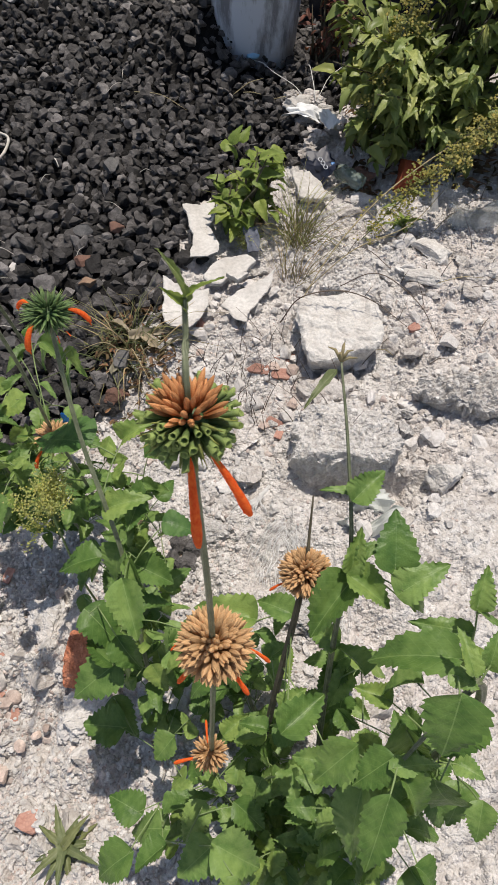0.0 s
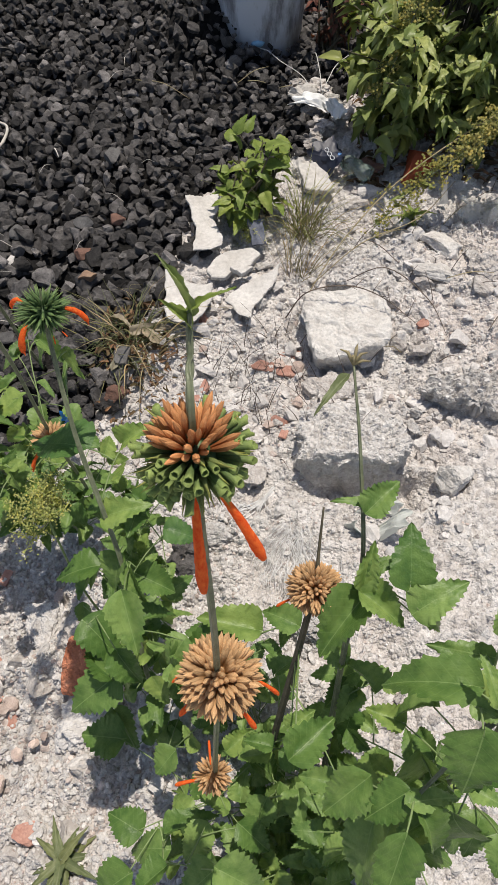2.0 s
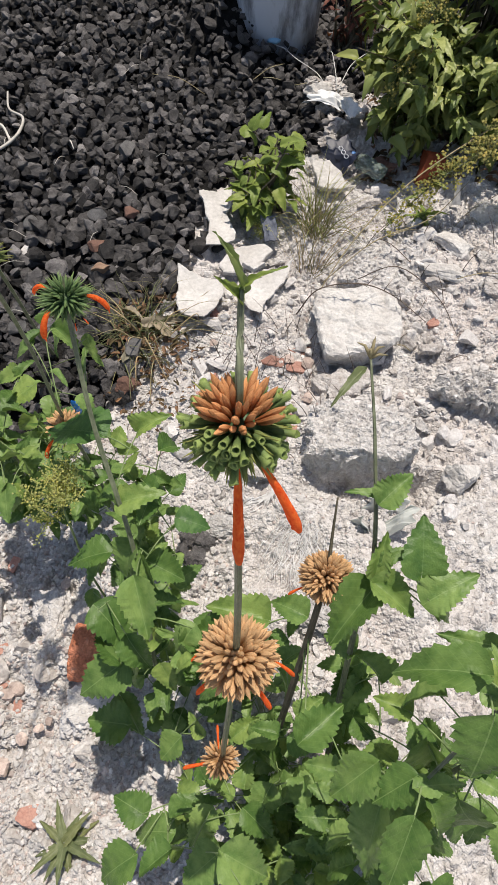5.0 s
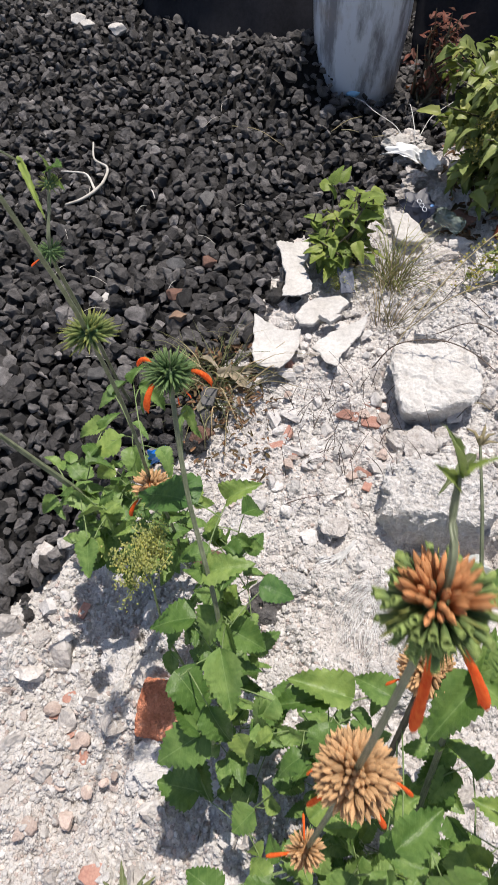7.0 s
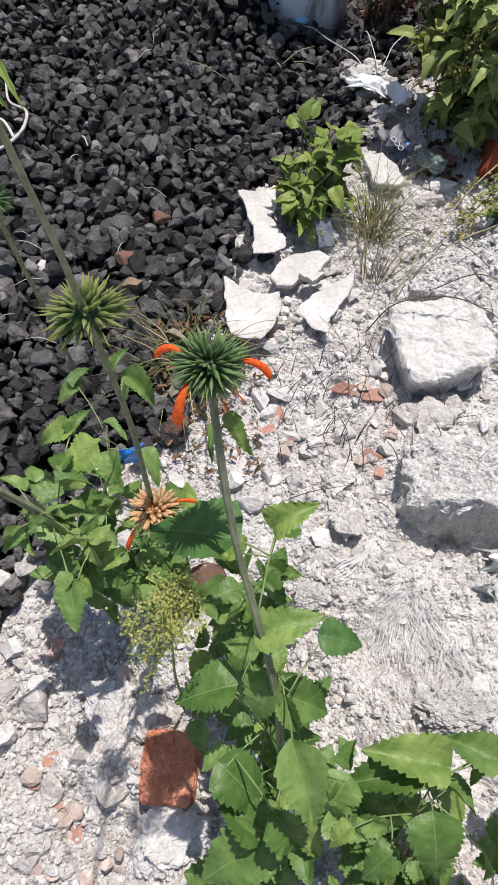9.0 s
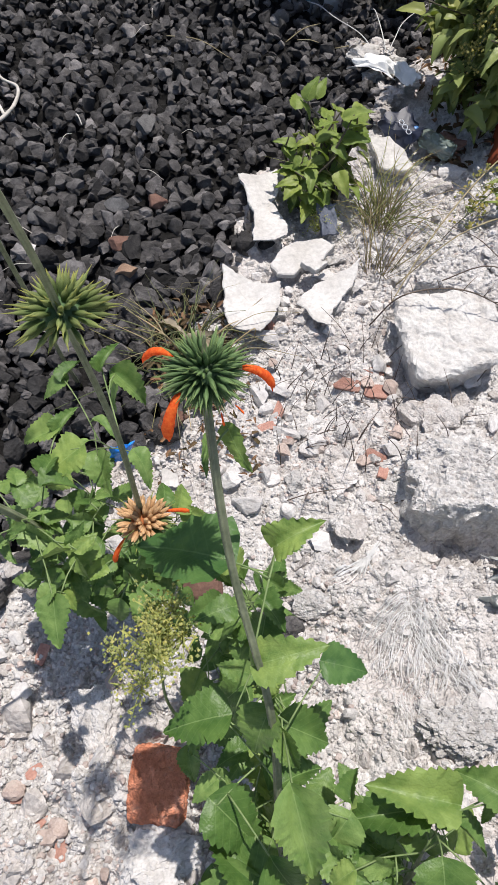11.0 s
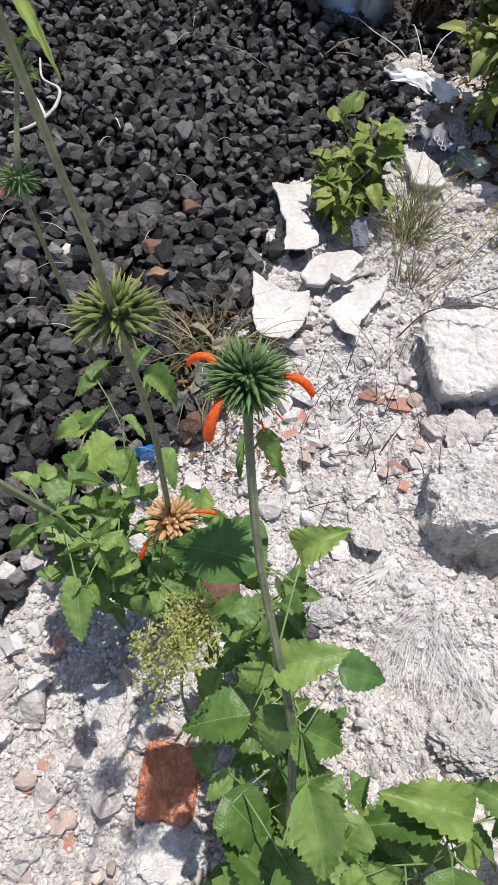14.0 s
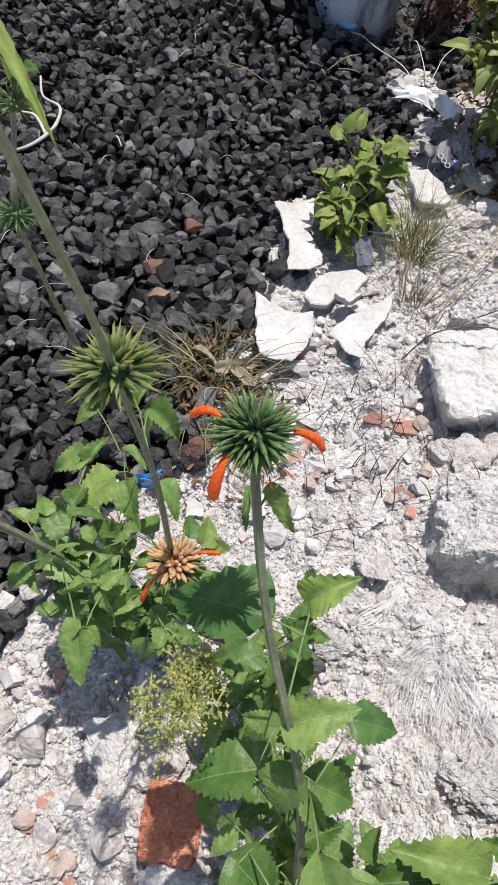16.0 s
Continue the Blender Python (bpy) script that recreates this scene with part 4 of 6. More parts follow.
def whorl(plant_ob, c, radius, kind, n, axis=(0, 0, 1), squash=0.85, lo=-0.95, hi=0.93, label="", core=None):
    """A round flower head about the stem: a core and its calyces."""
    ax = Vector(axis).normalized()
    q = ax.to_track_quat("Z", "Y").to_matrix().to_4x4()
    w = Matrix.Translation(c) @ q
    head = under("flower_head", ball(radius * 0.42, squash, core or CALYX_GREEN), plant_ob, w, label)
    for i in range(n):
        z = lo + (hi - lo) * (i + 0.5) / n
        a = i * 2.399963 + rng.uniform(-0.12, 0.12)
        r = math.sqrt(max(0, 1 - z * z))
        d = (Vector((r * math.cos(a), r * math.sin(a), z)) + Vector([rng.uniform(-0.15, 0.15) for _ in range(3)])).normalized()
        k = kind(d.z) if callable(kind) else kind
        reach = radius * (rng.uniform(0.94, 1.04) if k == "tan" else rng.uniform(0.84, 1.1)) * (1 - (1 - squash) * abs(d.z))
        ln = reach * 0.62
        p = d * (reach - ln)
        rot = d.to_track_quat("Z", "X").to_matrix().to_4x4() @ Matrix.Rotation(rng.uniform(0, 6.3), 4, "Z")
        fat = radius * 0.62 * rng.uniform(0.85, 1.15) * {"tan": 0.8, "rust": 0.7, "open": 0.95, "green": 0.78}.get(k, 0.86)
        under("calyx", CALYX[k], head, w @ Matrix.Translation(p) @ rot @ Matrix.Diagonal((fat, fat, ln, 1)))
    return head


def corolla(head, base, tip, bend, fat=1.0):
    b, t = Vector(base), Vector(tip)
    ln = (t - b).length
    under("corolla", COROLLAS[bend], head, aim(b, t + Vector((0, 0, ln * (0.15, 0.4, 0.6)[bend])), (ln * 1.05, ln * 1.0 * fat, ln * 1.0 * fat)), "hairy orange tubular flower")


# front plant with three heads one above another
A = plant("lions_ear_plant", [(-0.035, 0.125, -0.05), (-0.04, 0.128, 0.2), (-0.038, 0.13, 0.38), (-0.024, 0.142, 0.69), (-0.022, 0.146, 0.93), (-0.022, 0.165, 0.965), (-0.022, 0.171, 0.975)], (0.0026, 0.0022, 0.0019, 0.0016, 0.0011, 0.0009, 0.0006), "tall lion's ear stem with dry tan heads, one still green")
hA = whorl(A, (-0.022, 0.148, 0.935), 0.0185, lambda z: "rust" if z + rng.uniform(-0.14, 0.14) > 0.5 else "pale" if rng.random() < 0.3 or z < -0.5 else "open", 250, (0, 0.25, 1), 1.0, -0.85, 0.95, "green flower head with rusty dry top")
hB = whorl(A, (-0.023, 0.143, 0.688), 0.027, "tan", 320, (0.02, 0.05, 1), 0.87, -0.92, 0.975, "dry tan seed head", CALYX_TAN)
hE = whorl(A, (-0.04, 0.128, 0.382), 0.02, "tan", 110, (0, 0, 1), 0.8, -0.9, 0.9, "small dry seed head", CALYX_TAN)
corolla(hA, (-0.022, 0.138, 0.926), (-0.021, 0.122, 0.882), 0, 0.52)
corolla(hA, (-0.014, 0.138, 0.928), (0.001, 0.128, 0.901), 0, 0.66)
corolla(hB, (-0.035, 0.135, 0.672), (-0.05, 0.128, 0.652), 0, 0.8)
corolla(hB, (-0.012, 0.13, 0.672), (0.0, 0.12, 0.652), 0, 0.8)
corolla(hB, (0.0, 0.143, 0.68), (0.014, 0.137, 0.668), 1, 0.8)
corolla(hB, (-0.045, 0.145, 0.69), (-0.052, 0.14, 0.684), 1, 0.8)
corolla(hE, (-0.05, 0.125, 0.378), (-0.077, 0.12, 0.372), 1, 0.8)
corolla(hE, (-0.042, 0.135, 0.395), (-0.044, 0.155, 0.4), 0, 0.7)
under("bud", mesh_from("bud", *leaf_shape(31, 0.2, 5, 0.7, 0.1), BUDLEAF, True), A, aim((-0.022, 0.171, 0.975), (-0.0275, 0.173, 0.995), (0.02, 0.013, 0.024)), "young green shoot tip")
under("bud_leaf", mesh_from("bud_leaf", *leaf_shape(32, 0.24, 5, 0.4, 0.2), YOUNGLEAF, True), A, aim((-0.022, 0.171, 0.975), (-0.01, 0.175, 0.982), (0.015, 0.011, 0.014)))
under("bud_leaf", mesh_from("bud_leaf", *leaf_shape(33, 0.34, 5, 0.5, 0.2), YOUNGLEAF, True), A, aim((-0.022, 0.169, 0.971), (-0.028, 0.17, 0.981), (0.012, 0.014, 0.012)))

C = plant("lions_ear_plant", [(0.01, 0.16, -0.05), (0.025, 0.185, 0.3), (0.045, 0.235, 0.47), (0.054, 0.264, 0.532), (0.057, 0.29, 0.56), (0.06, 0.315, 0.585)], (0.0028, 0.0027, 0.0022, 0.0011, 0.0006), "lion's ear stem with one dry tan seed head", STEMDARK)
hC = whorl(C, (0.054, 0.262, 0.53), 0.0265, "tan", 350, (0.05, 0.3, 1), 0.9, -0.92, 0.985, "round dry tan seed head", CALYX_TAN)
corolla(hC, (0.035, 0.255, 0.523), (0.02, 0.25, 0.515), 1, 0.8)

D = plant("lions_ear_plant", [(0.1, 0.14, -0.05), (0.09, 0.19, 0.25), (0.092, 0.24, 0.42), (0.1, 0.285, 0.52), (0.094, 0.36, 0.6), (0.087, 0.425, 0.648)], (0.0028, 0.0025, 0.0019, 0.0014, 0.0009), "lion's ear stem with a withered tip and green leaves")
under("withered_tip", mesh_from("withered_tip", *merge([tube_data([Vector((0.087, 0.425, 0.648)), Vector((0.087 + dx, 0.43 + dy, 0.652 + dz)), Vector((0.087 + dx * 2, 0.433 + dy * 2, 0.65 + dz))], (0.002, 0.0015, 0.0005), 5) for dx, dy, dz in ((0.006, 0.0, 0.004), (-0.006, 0.002, 0.004), (0.002, 0.004, 0.008), (-0.002, -0.004, 0.006), (0.008, -0.002, -0.003))]), DRYGRASS, True), D)
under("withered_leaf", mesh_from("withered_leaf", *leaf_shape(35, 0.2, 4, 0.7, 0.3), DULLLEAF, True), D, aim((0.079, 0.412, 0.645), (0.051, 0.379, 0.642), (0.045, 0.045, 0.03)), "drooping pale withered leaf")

S = plant("lions_ear_plant", [(0.14, 0.1, -0.04), (0.17, 0.11, 0.25), (0.19, 0.13, 0.5), (0.175, 0.138, 0.61), (0.15, 0.12, 0.6), (0.115, 0.088, 0.545)], (0.004, 0.0036, 0.003, 0.0024, 0.0012), "leafy green lion's ear branch reaching over the ground")
F = plant("lions_ear_plant", [(0.02, 0.22, -0.03), (0.0, 0.24, 0.15), (-0.02, 0.26, 0.3)], (0.003, 0.0022, 0.0006), "low leafy lion's ear shoot")

L = plant("lions_ear_plant", [(-0.12, 0.23, -0.05), (-0.135, 0.26, 0.2), (-0.149, 0.34, 0.39), (-0.183, 0.42, 0.528), (-0.197, 0.472, 0.62), (-0.199, 0.487, 0.65), (-0.2, 0.492, 0.66), (-0.199, 0.497, 0.668)], (0.0028, 0.0028, 0.0025, 0.0022, 0.0017, 0.0006), "lion's ear stem with a spiky dark green flowering head")
hL = whorl(L, (-0.199, 0.486, 0.65), 0.028, "green", 230, (-0.05, 0.3, 1), 0.8, -0.8, 0.97, "spiky dark green flower head")
corolla(hL, (-0.213, 0.474, 0.646), (-0.222, 0.457, 0.632), 1, 1.7)
corolla(hL, (-0.217, 0.492, 0.655), (-0.234, 0.503, 0.65), 2, 1.7)
corolla(hL, (-0.178, 0.486, 0.654), (-0.159, 0.487, 0.645), 1, 1.7)
corolla(hL, (-0.19, 0.468, 0.636), (-0.188, 0.462, 0.632), 0, 1.0)
corolla(hL, (-0.182, 0.472, 0.638), (-0.177, 0.468, 0.636), 0, 1.0)

M = plant("lions_ear_plant", [(-0.26, 0.59, -0.04), (-0.262, 0.56, 0.2), (-0.265, 0.53, 0.38), (-0.265, 0.512, 0.55), (-0.272, 0.492, 0.69), (-0.27, 0.472, 0.75), (-0.268, 0.442, 0.825), (-0.265, 0.41, 0.9), (-0.262, 0.38, 0.98)], (0.0024, 0.0022, 0.002, 0.0015, 0.0011), "tall lion's ear stem with a pale green spiky head")
whorl(M, (-0.272, 0.495, 0.688), 0.03, "pale", 84, (-0.1, 0.05, 1), 0.6, -0.2, 0.96, "pale green spiky flower head")
hO = whorl(M, (-0.262, 0.52, 0.38), 0.03, lambda z: "pale" if z < 0.2 else "tan", 110, (0, -0.1, 1), 0.62, -0.15, 0.96, "fading orange-tan flower head", CALYX_RUST)
corolla(hO, (-0.28, 0.51, 0.365), (-0.293, 0.495, 0.345), 1, 1.05)
corolla(hO, (-0.245, 0.53, 0.38), (-0.222, 0.533, 0.378), 1, 1.0)
corolla(hO, (-0.25, 0.52, 0.372), (-0.235, 0.518, 0.365), 1, 0.7)

Q = plant("lions_ear_plant", [(-0.44, 0.96, -0.01), (-0.43, 0.9, 0.12), (-0.426, 0.847, 0.3), (-0.41, 0.77, 0.48), (-0.392, 0.712, 0.6), (-0.386, 0.735, 0.655), (-0.38, 0.75, 0.69)], (0.003, 0.0028, 0.0025, 0.002, 0.0014), "slender lion's ear stem with a small green head")
hQ = whorl(Q, (-0.392, 0.712, 0.602), 0.02, "green", 90, (0, 0.1, 1), 0.8, -0.8, 0.9, "small green flower head")
corolla(hQ, (-0.402, 0.7, 0.6), (-0.412, 0.692, 0.596), 0, 0.9)
whorl(Q, (-0.382, 0.742, 0.675), 0.016, "pale", 34, (0, 0.1, 1), 0.9, -0.3, 0.95, "small pale green head at the tip")
Pp = plant("lions_ear_plant", [(-0.33, 0.6, -0.05), (-0.355, 0.58, 0.12), (-0.375, 0.57, 0.21), (-0.4, 0.56, 0.3), (-0.43, 0.55, 0.38), (-0.46, 0.54, 0.46)], (0.004, 0.0038, 0.0035, 0.003, 0.0022), "leafy lion's ear shoot leaning over the gravel edge")

leaf(L, -0.148, 0.458, 0.471, -0.119, 0.468, 0.496, 0.8, 0.15)
leaf(L, -0.163, 0.374, 0.450, -0.117, 0.381, 0.475, 0.7, 0.1)
leaf(L, -0.104, 0.393, 0.380, -0.062, 0.387, 0.370, 0.85, 0.0, SHADED_LEAVES)
leaf(L, -0.187, 0.355, 0.360, -0.244, 0.348, 0.350, 0.85, 0.15)
leaf(L, -0.197, 0.368, 0.330, -0.218, 0.329, 0.310, 0.8)
leaf(L, -0.152, 0.353, 0.390, -0.171, 0.319, 0.370, 0.9, 0.1)
leaf(L, -0.142, 0.337, 0.390, -0.128, 0.307, 0.370, 0.5)
leaf(L, -0.139, 0.352, 0.340, -0.091, 0.337, 0.320, 0.8)
leaf(L, -0.143, 0.306, 0.300, -0.101, 0.333, 0.300, 0.8)
leaf(L, -0.139, 0.293, 0.425, -0.122, 0.237, 0.390, 0.62, 0.05)
leaf(L, -0.194, 0.292, 0.340, -0.146, 0.252, 0.320, 0.75, 0.1)
leaf(L, -0.083, 0.283, 0.310, -0.110, 0.249, 0.290, 0.85, 0.0)
leaf(L, -0.071, 0.300, 0.260, -0.067, 0.336, 0.250, 0.6)
leaf(L, -0.163, 0.395, 0.330, -0.197, 0.403, 0.330, 0.7)
leaf(L, -0.167, 0.399, 0.280, -0.195, 0.379, 0.260, 0.9)
leaf(L, -0.221, 0.343, 0.260, -0.215, 0.311, 0.240, 0.6)
leaf(L, -0.163, 0.288, 0.300, -0.193, 0.312, 0.300, 0.6)
leaf(L, -0.150, 0.252, 0.360, -0.123, 0.218, 0.330, 0.7)
leaf(L, -0.165, 0.239, 0.310, -0.200, 0.279, 0.310, 0.8)
leaf(L, -0.162, 0.238, 0.310, -0.219, 0.203, 0.280, 0.8)
leaf(L, -0.195, 0.314, 0.280, -0.219, 0.298, 0.270, 0.8)
leaf(L, -0.199, 0.500, 0.560, -0.204, 0.473, 0.550, 0.3)
leaf(L, -0.186, 0.478, 0.605, -0.173, 0.453, 0.585, 0.42, 0.6)
leaf(F, 0.002, 0.292, 0.320, -0.071, 0.307, 0.330, 0.62, 0.0)
leaf(F, -0.019, 0.289, 0.310, -0.089, 0.282, 0.300, 0.62, 0.0)
leaf(F, 0.050, 0.295, 0.330, 0.007, 0.317, 0.330, 0.8, 0.0)
leaf(F, 0.040, 0.299, 0.320, 0.033, 0.271, 0.310, 0.6)
leaf(F, 0.011, 0.277, 0.300, 0.040, 0.255, 0.290, 0.85)
leaf(F, -0.020, 0.248, 0.350, -0.017, 0.194, 0.330, 0.85, 0.1)
leaf(F, -0.071, 0.253, 0.300, -0.033, 0.239, 0.290, 0.62)
leaf(F, -0.047, 0.226, 0.300, -0.079, 0.206, 0.290, 0.8)
leaf(F, -0.083, 0.245, 0.310, -0.107, 0.234, 0.300, 0.8)
leaf(F, 0.021, 0.229, 0.330, 0.039, 0.204, 0.310, 0.8)
leaf(F, -0.064, 0.315, 0.220, -0.074, 0.337, 0.220, 0.8)
leaf(F, -0.028, 0.273, 0.220, -0.056, 0.279, 0.220, 0.9)
leaf(Pp, -0.384, 0.685, 0.280, -0.432, 0.677, 0.263, 0.7, 0)
leaf(Pp, -0.382, 0.682, 0.280, -0.367, 0.711, 0.297, 0.6, 0)
leaf(Pp, -0.347, 0.642, 0.310, -0.392, 0.613, 0.293, 0.95, 0.1)
leaf(Pp, -0.392, 0.579, 0.300, -0.419, 0.603, 0.308, 0.7, 0)
leaf(Pp, -0.424, 0.583, 0.320, -0.438, 0.593, 0.328, 0.8)
leaf(Pp, -0.348, 0.525, 0.300, -0.388, 0.521, 0.283, 0.5)
leaf(Pp, -0.346, 0.531, 0.300, -0.331, 0.550, 0.317, 0.6)
leaf(Pp, -0.339, 0.525, 0.300, -0.318, 0.543, 0.308, 0.6)
leaf(Pp, -0.360, 0.489, 0.290, -0.376, 0.464, 0.282, 0.7, 0)
leaf(Pp, -0.358, 0.478, 0.290, -0.351, 0.429, 0.273, 0.75, 0.5)
leaf(Pp, -0.350, 0.487, 0.280, -0.339, 0.473, 0.272, 0.7)
leaf(Pp, -0.341, 0.520, 0.290, -0.331, 0.500, 0.273, 0.6)
leaf(Pp, -0.394, 0.549, 0.310, -0.412, 0.541, 0.302, 0.5)
leaf(Pp, -0.389, 0.555, 0.310, -0.376, 0.565, 0.318, 0.6)
leaf(Pp, -0.374, 0.550, 0.280, -0.392, 0.539, 0.272, 0.6)
leaf(M, -0.396, 0.788, 0.240, -0.441, 0.776, 0.223, 0.6, 0)
leaf(M, -0.310, 0.665, 0.420, -0.299, 0.691, 0.437, 0.5, 0)
leaf(M, -0.301, 0.675, 0.400, -0.261, 0.658, 0.375, 0.6, 0.2)
leaf(M, -0.303, 0.683, 0.380, -0.311, 0.657, 0.355, 0.4)
leaf(M, -0.347, 0.686, 0.220, -0.335, 0.637, 0.203, 0.7)
leaf(M, -0.301, 0.690, 0.220, -0.269, 0.656, 0.203, 0.7)
leaf(M, -0.352, 0.589, 0.240, -0.326, 0.552, 0.223, 0.7)
leaf(M, -0.290, 0.472, 0.300, -0.294, 0.454, 0.275, 0.8, 0)
leaf(M, -0.283, 0.492, 0.330, -0.263, 0.483, 0.313, 0.7, 0)
leaf(M, -0.267, 0.472, 0.330, -0.229, 0.470, 0.313, 0.5, 0)
leaf(M, -0.234, 0.450, 0.330, -0.216, 0.432, 0.305, 0.6, 0)
leaf(M, -0.324, 0.548, 0.220, -0.337, 0.512, 0.203, 0.7)
leaf(M, -0.293, 0.529, 0.300, -0.273, 0.519, 0.292, 0.8)
leaf(M, -0.399, 0.786, 0.240, -0.380, 0.826, 0.240, 0.6)
leaf(M, -0.351, 0.724, 0.240, -0.317, 0.703, 0.240, 0.5)
leaf(M, -0.344, 0.657, 0.300, -0.363, 0.644, 0.300, 0.5)
leaf(D, 0.131, 0.250, 0.570, 0.134, 0.295, 0.600, 0.8, 0.1, SHADED_LEAVES)
leaf(D, 0.136, 0.230, 0.560, 0.177, 0.250, 0.585, 0.7, 0.0)
leaf(D, 0.094, 0.249, 0.550, 0.134, 0.223, 0.540, 0.65, 0.0)
leaf(D, 0.095, 0.257, 0.550, 0.104, 0.287, 0.580, 0.5, 0.2)
leaf(D, 0.099, 0.265, 0.560, 0.123, 0.273, 0.580, 0.5)
leaf(D, 0.099, 0.312, 0.585, 0.128, 0.336, 0.600, 0.75, 0.3)
leaf(D, 0.095, 0.320, 0.585, 0.066, 0.322, 0.590, 0.35)
leaf(D, 0.152, 0.232, 0.540, 0.177, 0.229, 0.520, 0.7)
leaf(D, 0.145, 0.239, 0.520, 0.163, 0.234, 0.500, 0.7)
leaf(C, 0.095, 0.250, 0.535, 0.050, 0.204, 0.510, 0.62, 0.0)
leaf(S, 0.156, 0.157, 0.610, 0.088, 0.176, 0.585, 0.56, 0.0)
leaf(S, 0.176, 0.181, 0.600, 0.128, 0.190, 0.600, 0.4)
leaf(S, 0.160, 0.137, 0.645, 0.155, 0.165, 0.660, 0.5, 0.1)
leaf(S, 0.148, 0.139, 0.630, 0.163, 0.131, 0.630, 0.7)
leaf(S, 0.177, 0.191, 0.630, 0.186, 0.218, 0.650, 0.6, 0.2)
leaf(S, 0.178, 0.186, 0.630, 0.193, 0.175, 0.630, 0.7)
leaf(S, 0.181, 0.148, 0.620, 0.188, 0.167, 0.640, 0.8)
leaf(S, 0.148, 0.118, 0.640, 0.139, 0.082, 0.600, 0.95, 0.0)
leaf(S, 0.155, 0.167, 0.500, 0.118, 0.175, 0.480, 0.7, 0.3)
leaf(S, 0.113, 0.087, 0.560, 0.159, 0.096, 0.550, 0.4)
leaf(S, 0.121, 0.082, 0.550, 0.144, 0.050, 0.530, 0.6, 0.0)
leaf(S, 0.153, 0.080, 0.520, 0.184, 0.044, 0.470, 0.65, 0.9)
leaf(S, 0.103, 0.062, 0.570, 0.086, 0.014, 0.530, 0.55, 0.0)
leaf(S, 0.099, 0.083, 0.470, 0.080, 0.021, 0.420, 0.5, 0.6)
leaf(S, 0.111, 0.094, 0.555, 0.079, 0.077, 0.530, 0.75, 0.0)
leaf(S, 0.086, 0.106, 0.530, 0.051, 0.083, 0.500, 0.75, 0.0)
leaf(S, 0.143, 0.132, 0.480, 0.157, 0.101, 0.440, 0.8, 0.5)
leaf(S, 0.134, 0.162, 0.460, 0.100, 0.175, 0.460, 0.7, 0.0)
leaf(S, 0.093, 0.165, 0.400, 0.115, 0.145, 0.390, 0.7)
leaf(S, 0.120, 0.205, 0.400, 0.099, 0.248, 0.400, 0.8, 0.6)
leaf(S, 0.177, 0.117, 0.580, 0.147, 0.092, 0.565, 0.8, 0.1)
leaf(S, 0.191, 0.087, 0.460, 0.177, 0.050, 0.445, 0.8, 0.1)
leaf(S, 0.191, 0.179, 0.560, 0.183, 0.147, 0.545, 0.8, 0.1)
leaf(S, 0.194, 0.068, 0.500, 0.187, 0.038, 0.485, 0.8, 0.1)
leaf(C, 0.032, 0.127, 0.500, 0.071, 0.160, 0.500, 0.7, 0.0)
leaf(C, 0.032, 0.157, 0.460, 0.056, 0.171, 0.470, 0.7, 0.0)
leaf(C, 0.026, 0.138, 0.450, 0.062, 0.132, 0.430, 0.7)
leaf(C, 0.025, 0.232, 0.360, 0.048, 0.254, 0.360, 0.8)
leaf(C, 0.081, 0.114, 0.420, 0.065, 0.092, 0.400, 0.8)
leaf(A, -0.182, 0.210, 0.100, -0.245, 0.217, 0.090, 0.95, 0.0)
leaf(A, -0.195, 0.247, 0.100, -0.160, 0.196, 0.080, 0.7, 0.5)
leaf(A, -0.150, 0.208, 0.100, -0.128, 0.232, 0.100, 0.7)
leaf(A, -0.101, 0.182, 0.170, -0.127, 0.157, 0.150, 1.0, 0.0)
leaf(A, -0.132, 0.091, 0.210, -0.174, 0.112, 0.210, 0.95, 0.0)
leaf(A, -0.099, 0.073, 0.220, -0.157, 0.078, 0.200, 0.7, 0.0)
leaf(A, -0.139, 0.048, 0.220, -0.187, 0.022, 0.200, 0.85, 0.0)
leaf(A, -0.097, 0.054, 0.240, -0.134, 0.030, 0.230, 0.8)
leaf(A, -0.042, 0.051, 0.280, -0.081, 0.021, 0.260, 0.9, 0.0)
leaf(A, -0.034, 0.051, 0.300, 0.020, 0.026, 0.280, 0.85, 0.0)
leaf(A, -0.052, 0.092, 0.270, -0.078, 0.052, 0.250, 0.7, 0.0)
leaf(A, -0.093, 0.088, 0.240, -0.037, 0.107, 0.250, 0.5)
leaf(A, -0.013, 0.092, 0.280, 0.023, 0.065, 0.260, 0.7, 0.0)
leaf(A, -0.067, 0.208, 0.200, -0.060, 0.244, 0.200, 0.7, 0.0)
leaf(A, -0.029, 0.174, 0.240, 0.001, 0.197, 0.250, 0.7, 0.0)
leaf(A, -0.006, 0.172, 0.250, 0.037, 0.191, 0.260, 0.6, 0.0)
leaf(A, -0.071, 0.185, 0.180, -0.094, 0.210, 0.190, 0.6)
leaf(A, -0.030, 0.110, 0.250, -0.063, 0.127, 0.260, 0.7)
leaf(A, -0.012, 0.020, 0.300, -0.024, -0.009, 0.280, 0.8)
leaf(A, -0.001, 0.164, 0.220, 0.042, 0.148, 0.200, 0.8)
leaf(A, -0.088, 0.258, 0.150, -0.115, 0.298, 0.150, 0.8)
leaf(L, -0.188, 0.439, 0.490, -0.262, 0.468, 0.470, 0.85, 0.3, SHADED_LEAVES)
under("leaf", mesh_from("leaf", *leaf_shape(11, 0.36, 7, 0.2, 0.25), YOUNGLEAF, True), M, aim((-0.300, 0.525, 0.842), (-0.269, 0.472, 0.834), (0.06, 0.016, 0.03), roll=0.1), "yellowish-green bract")
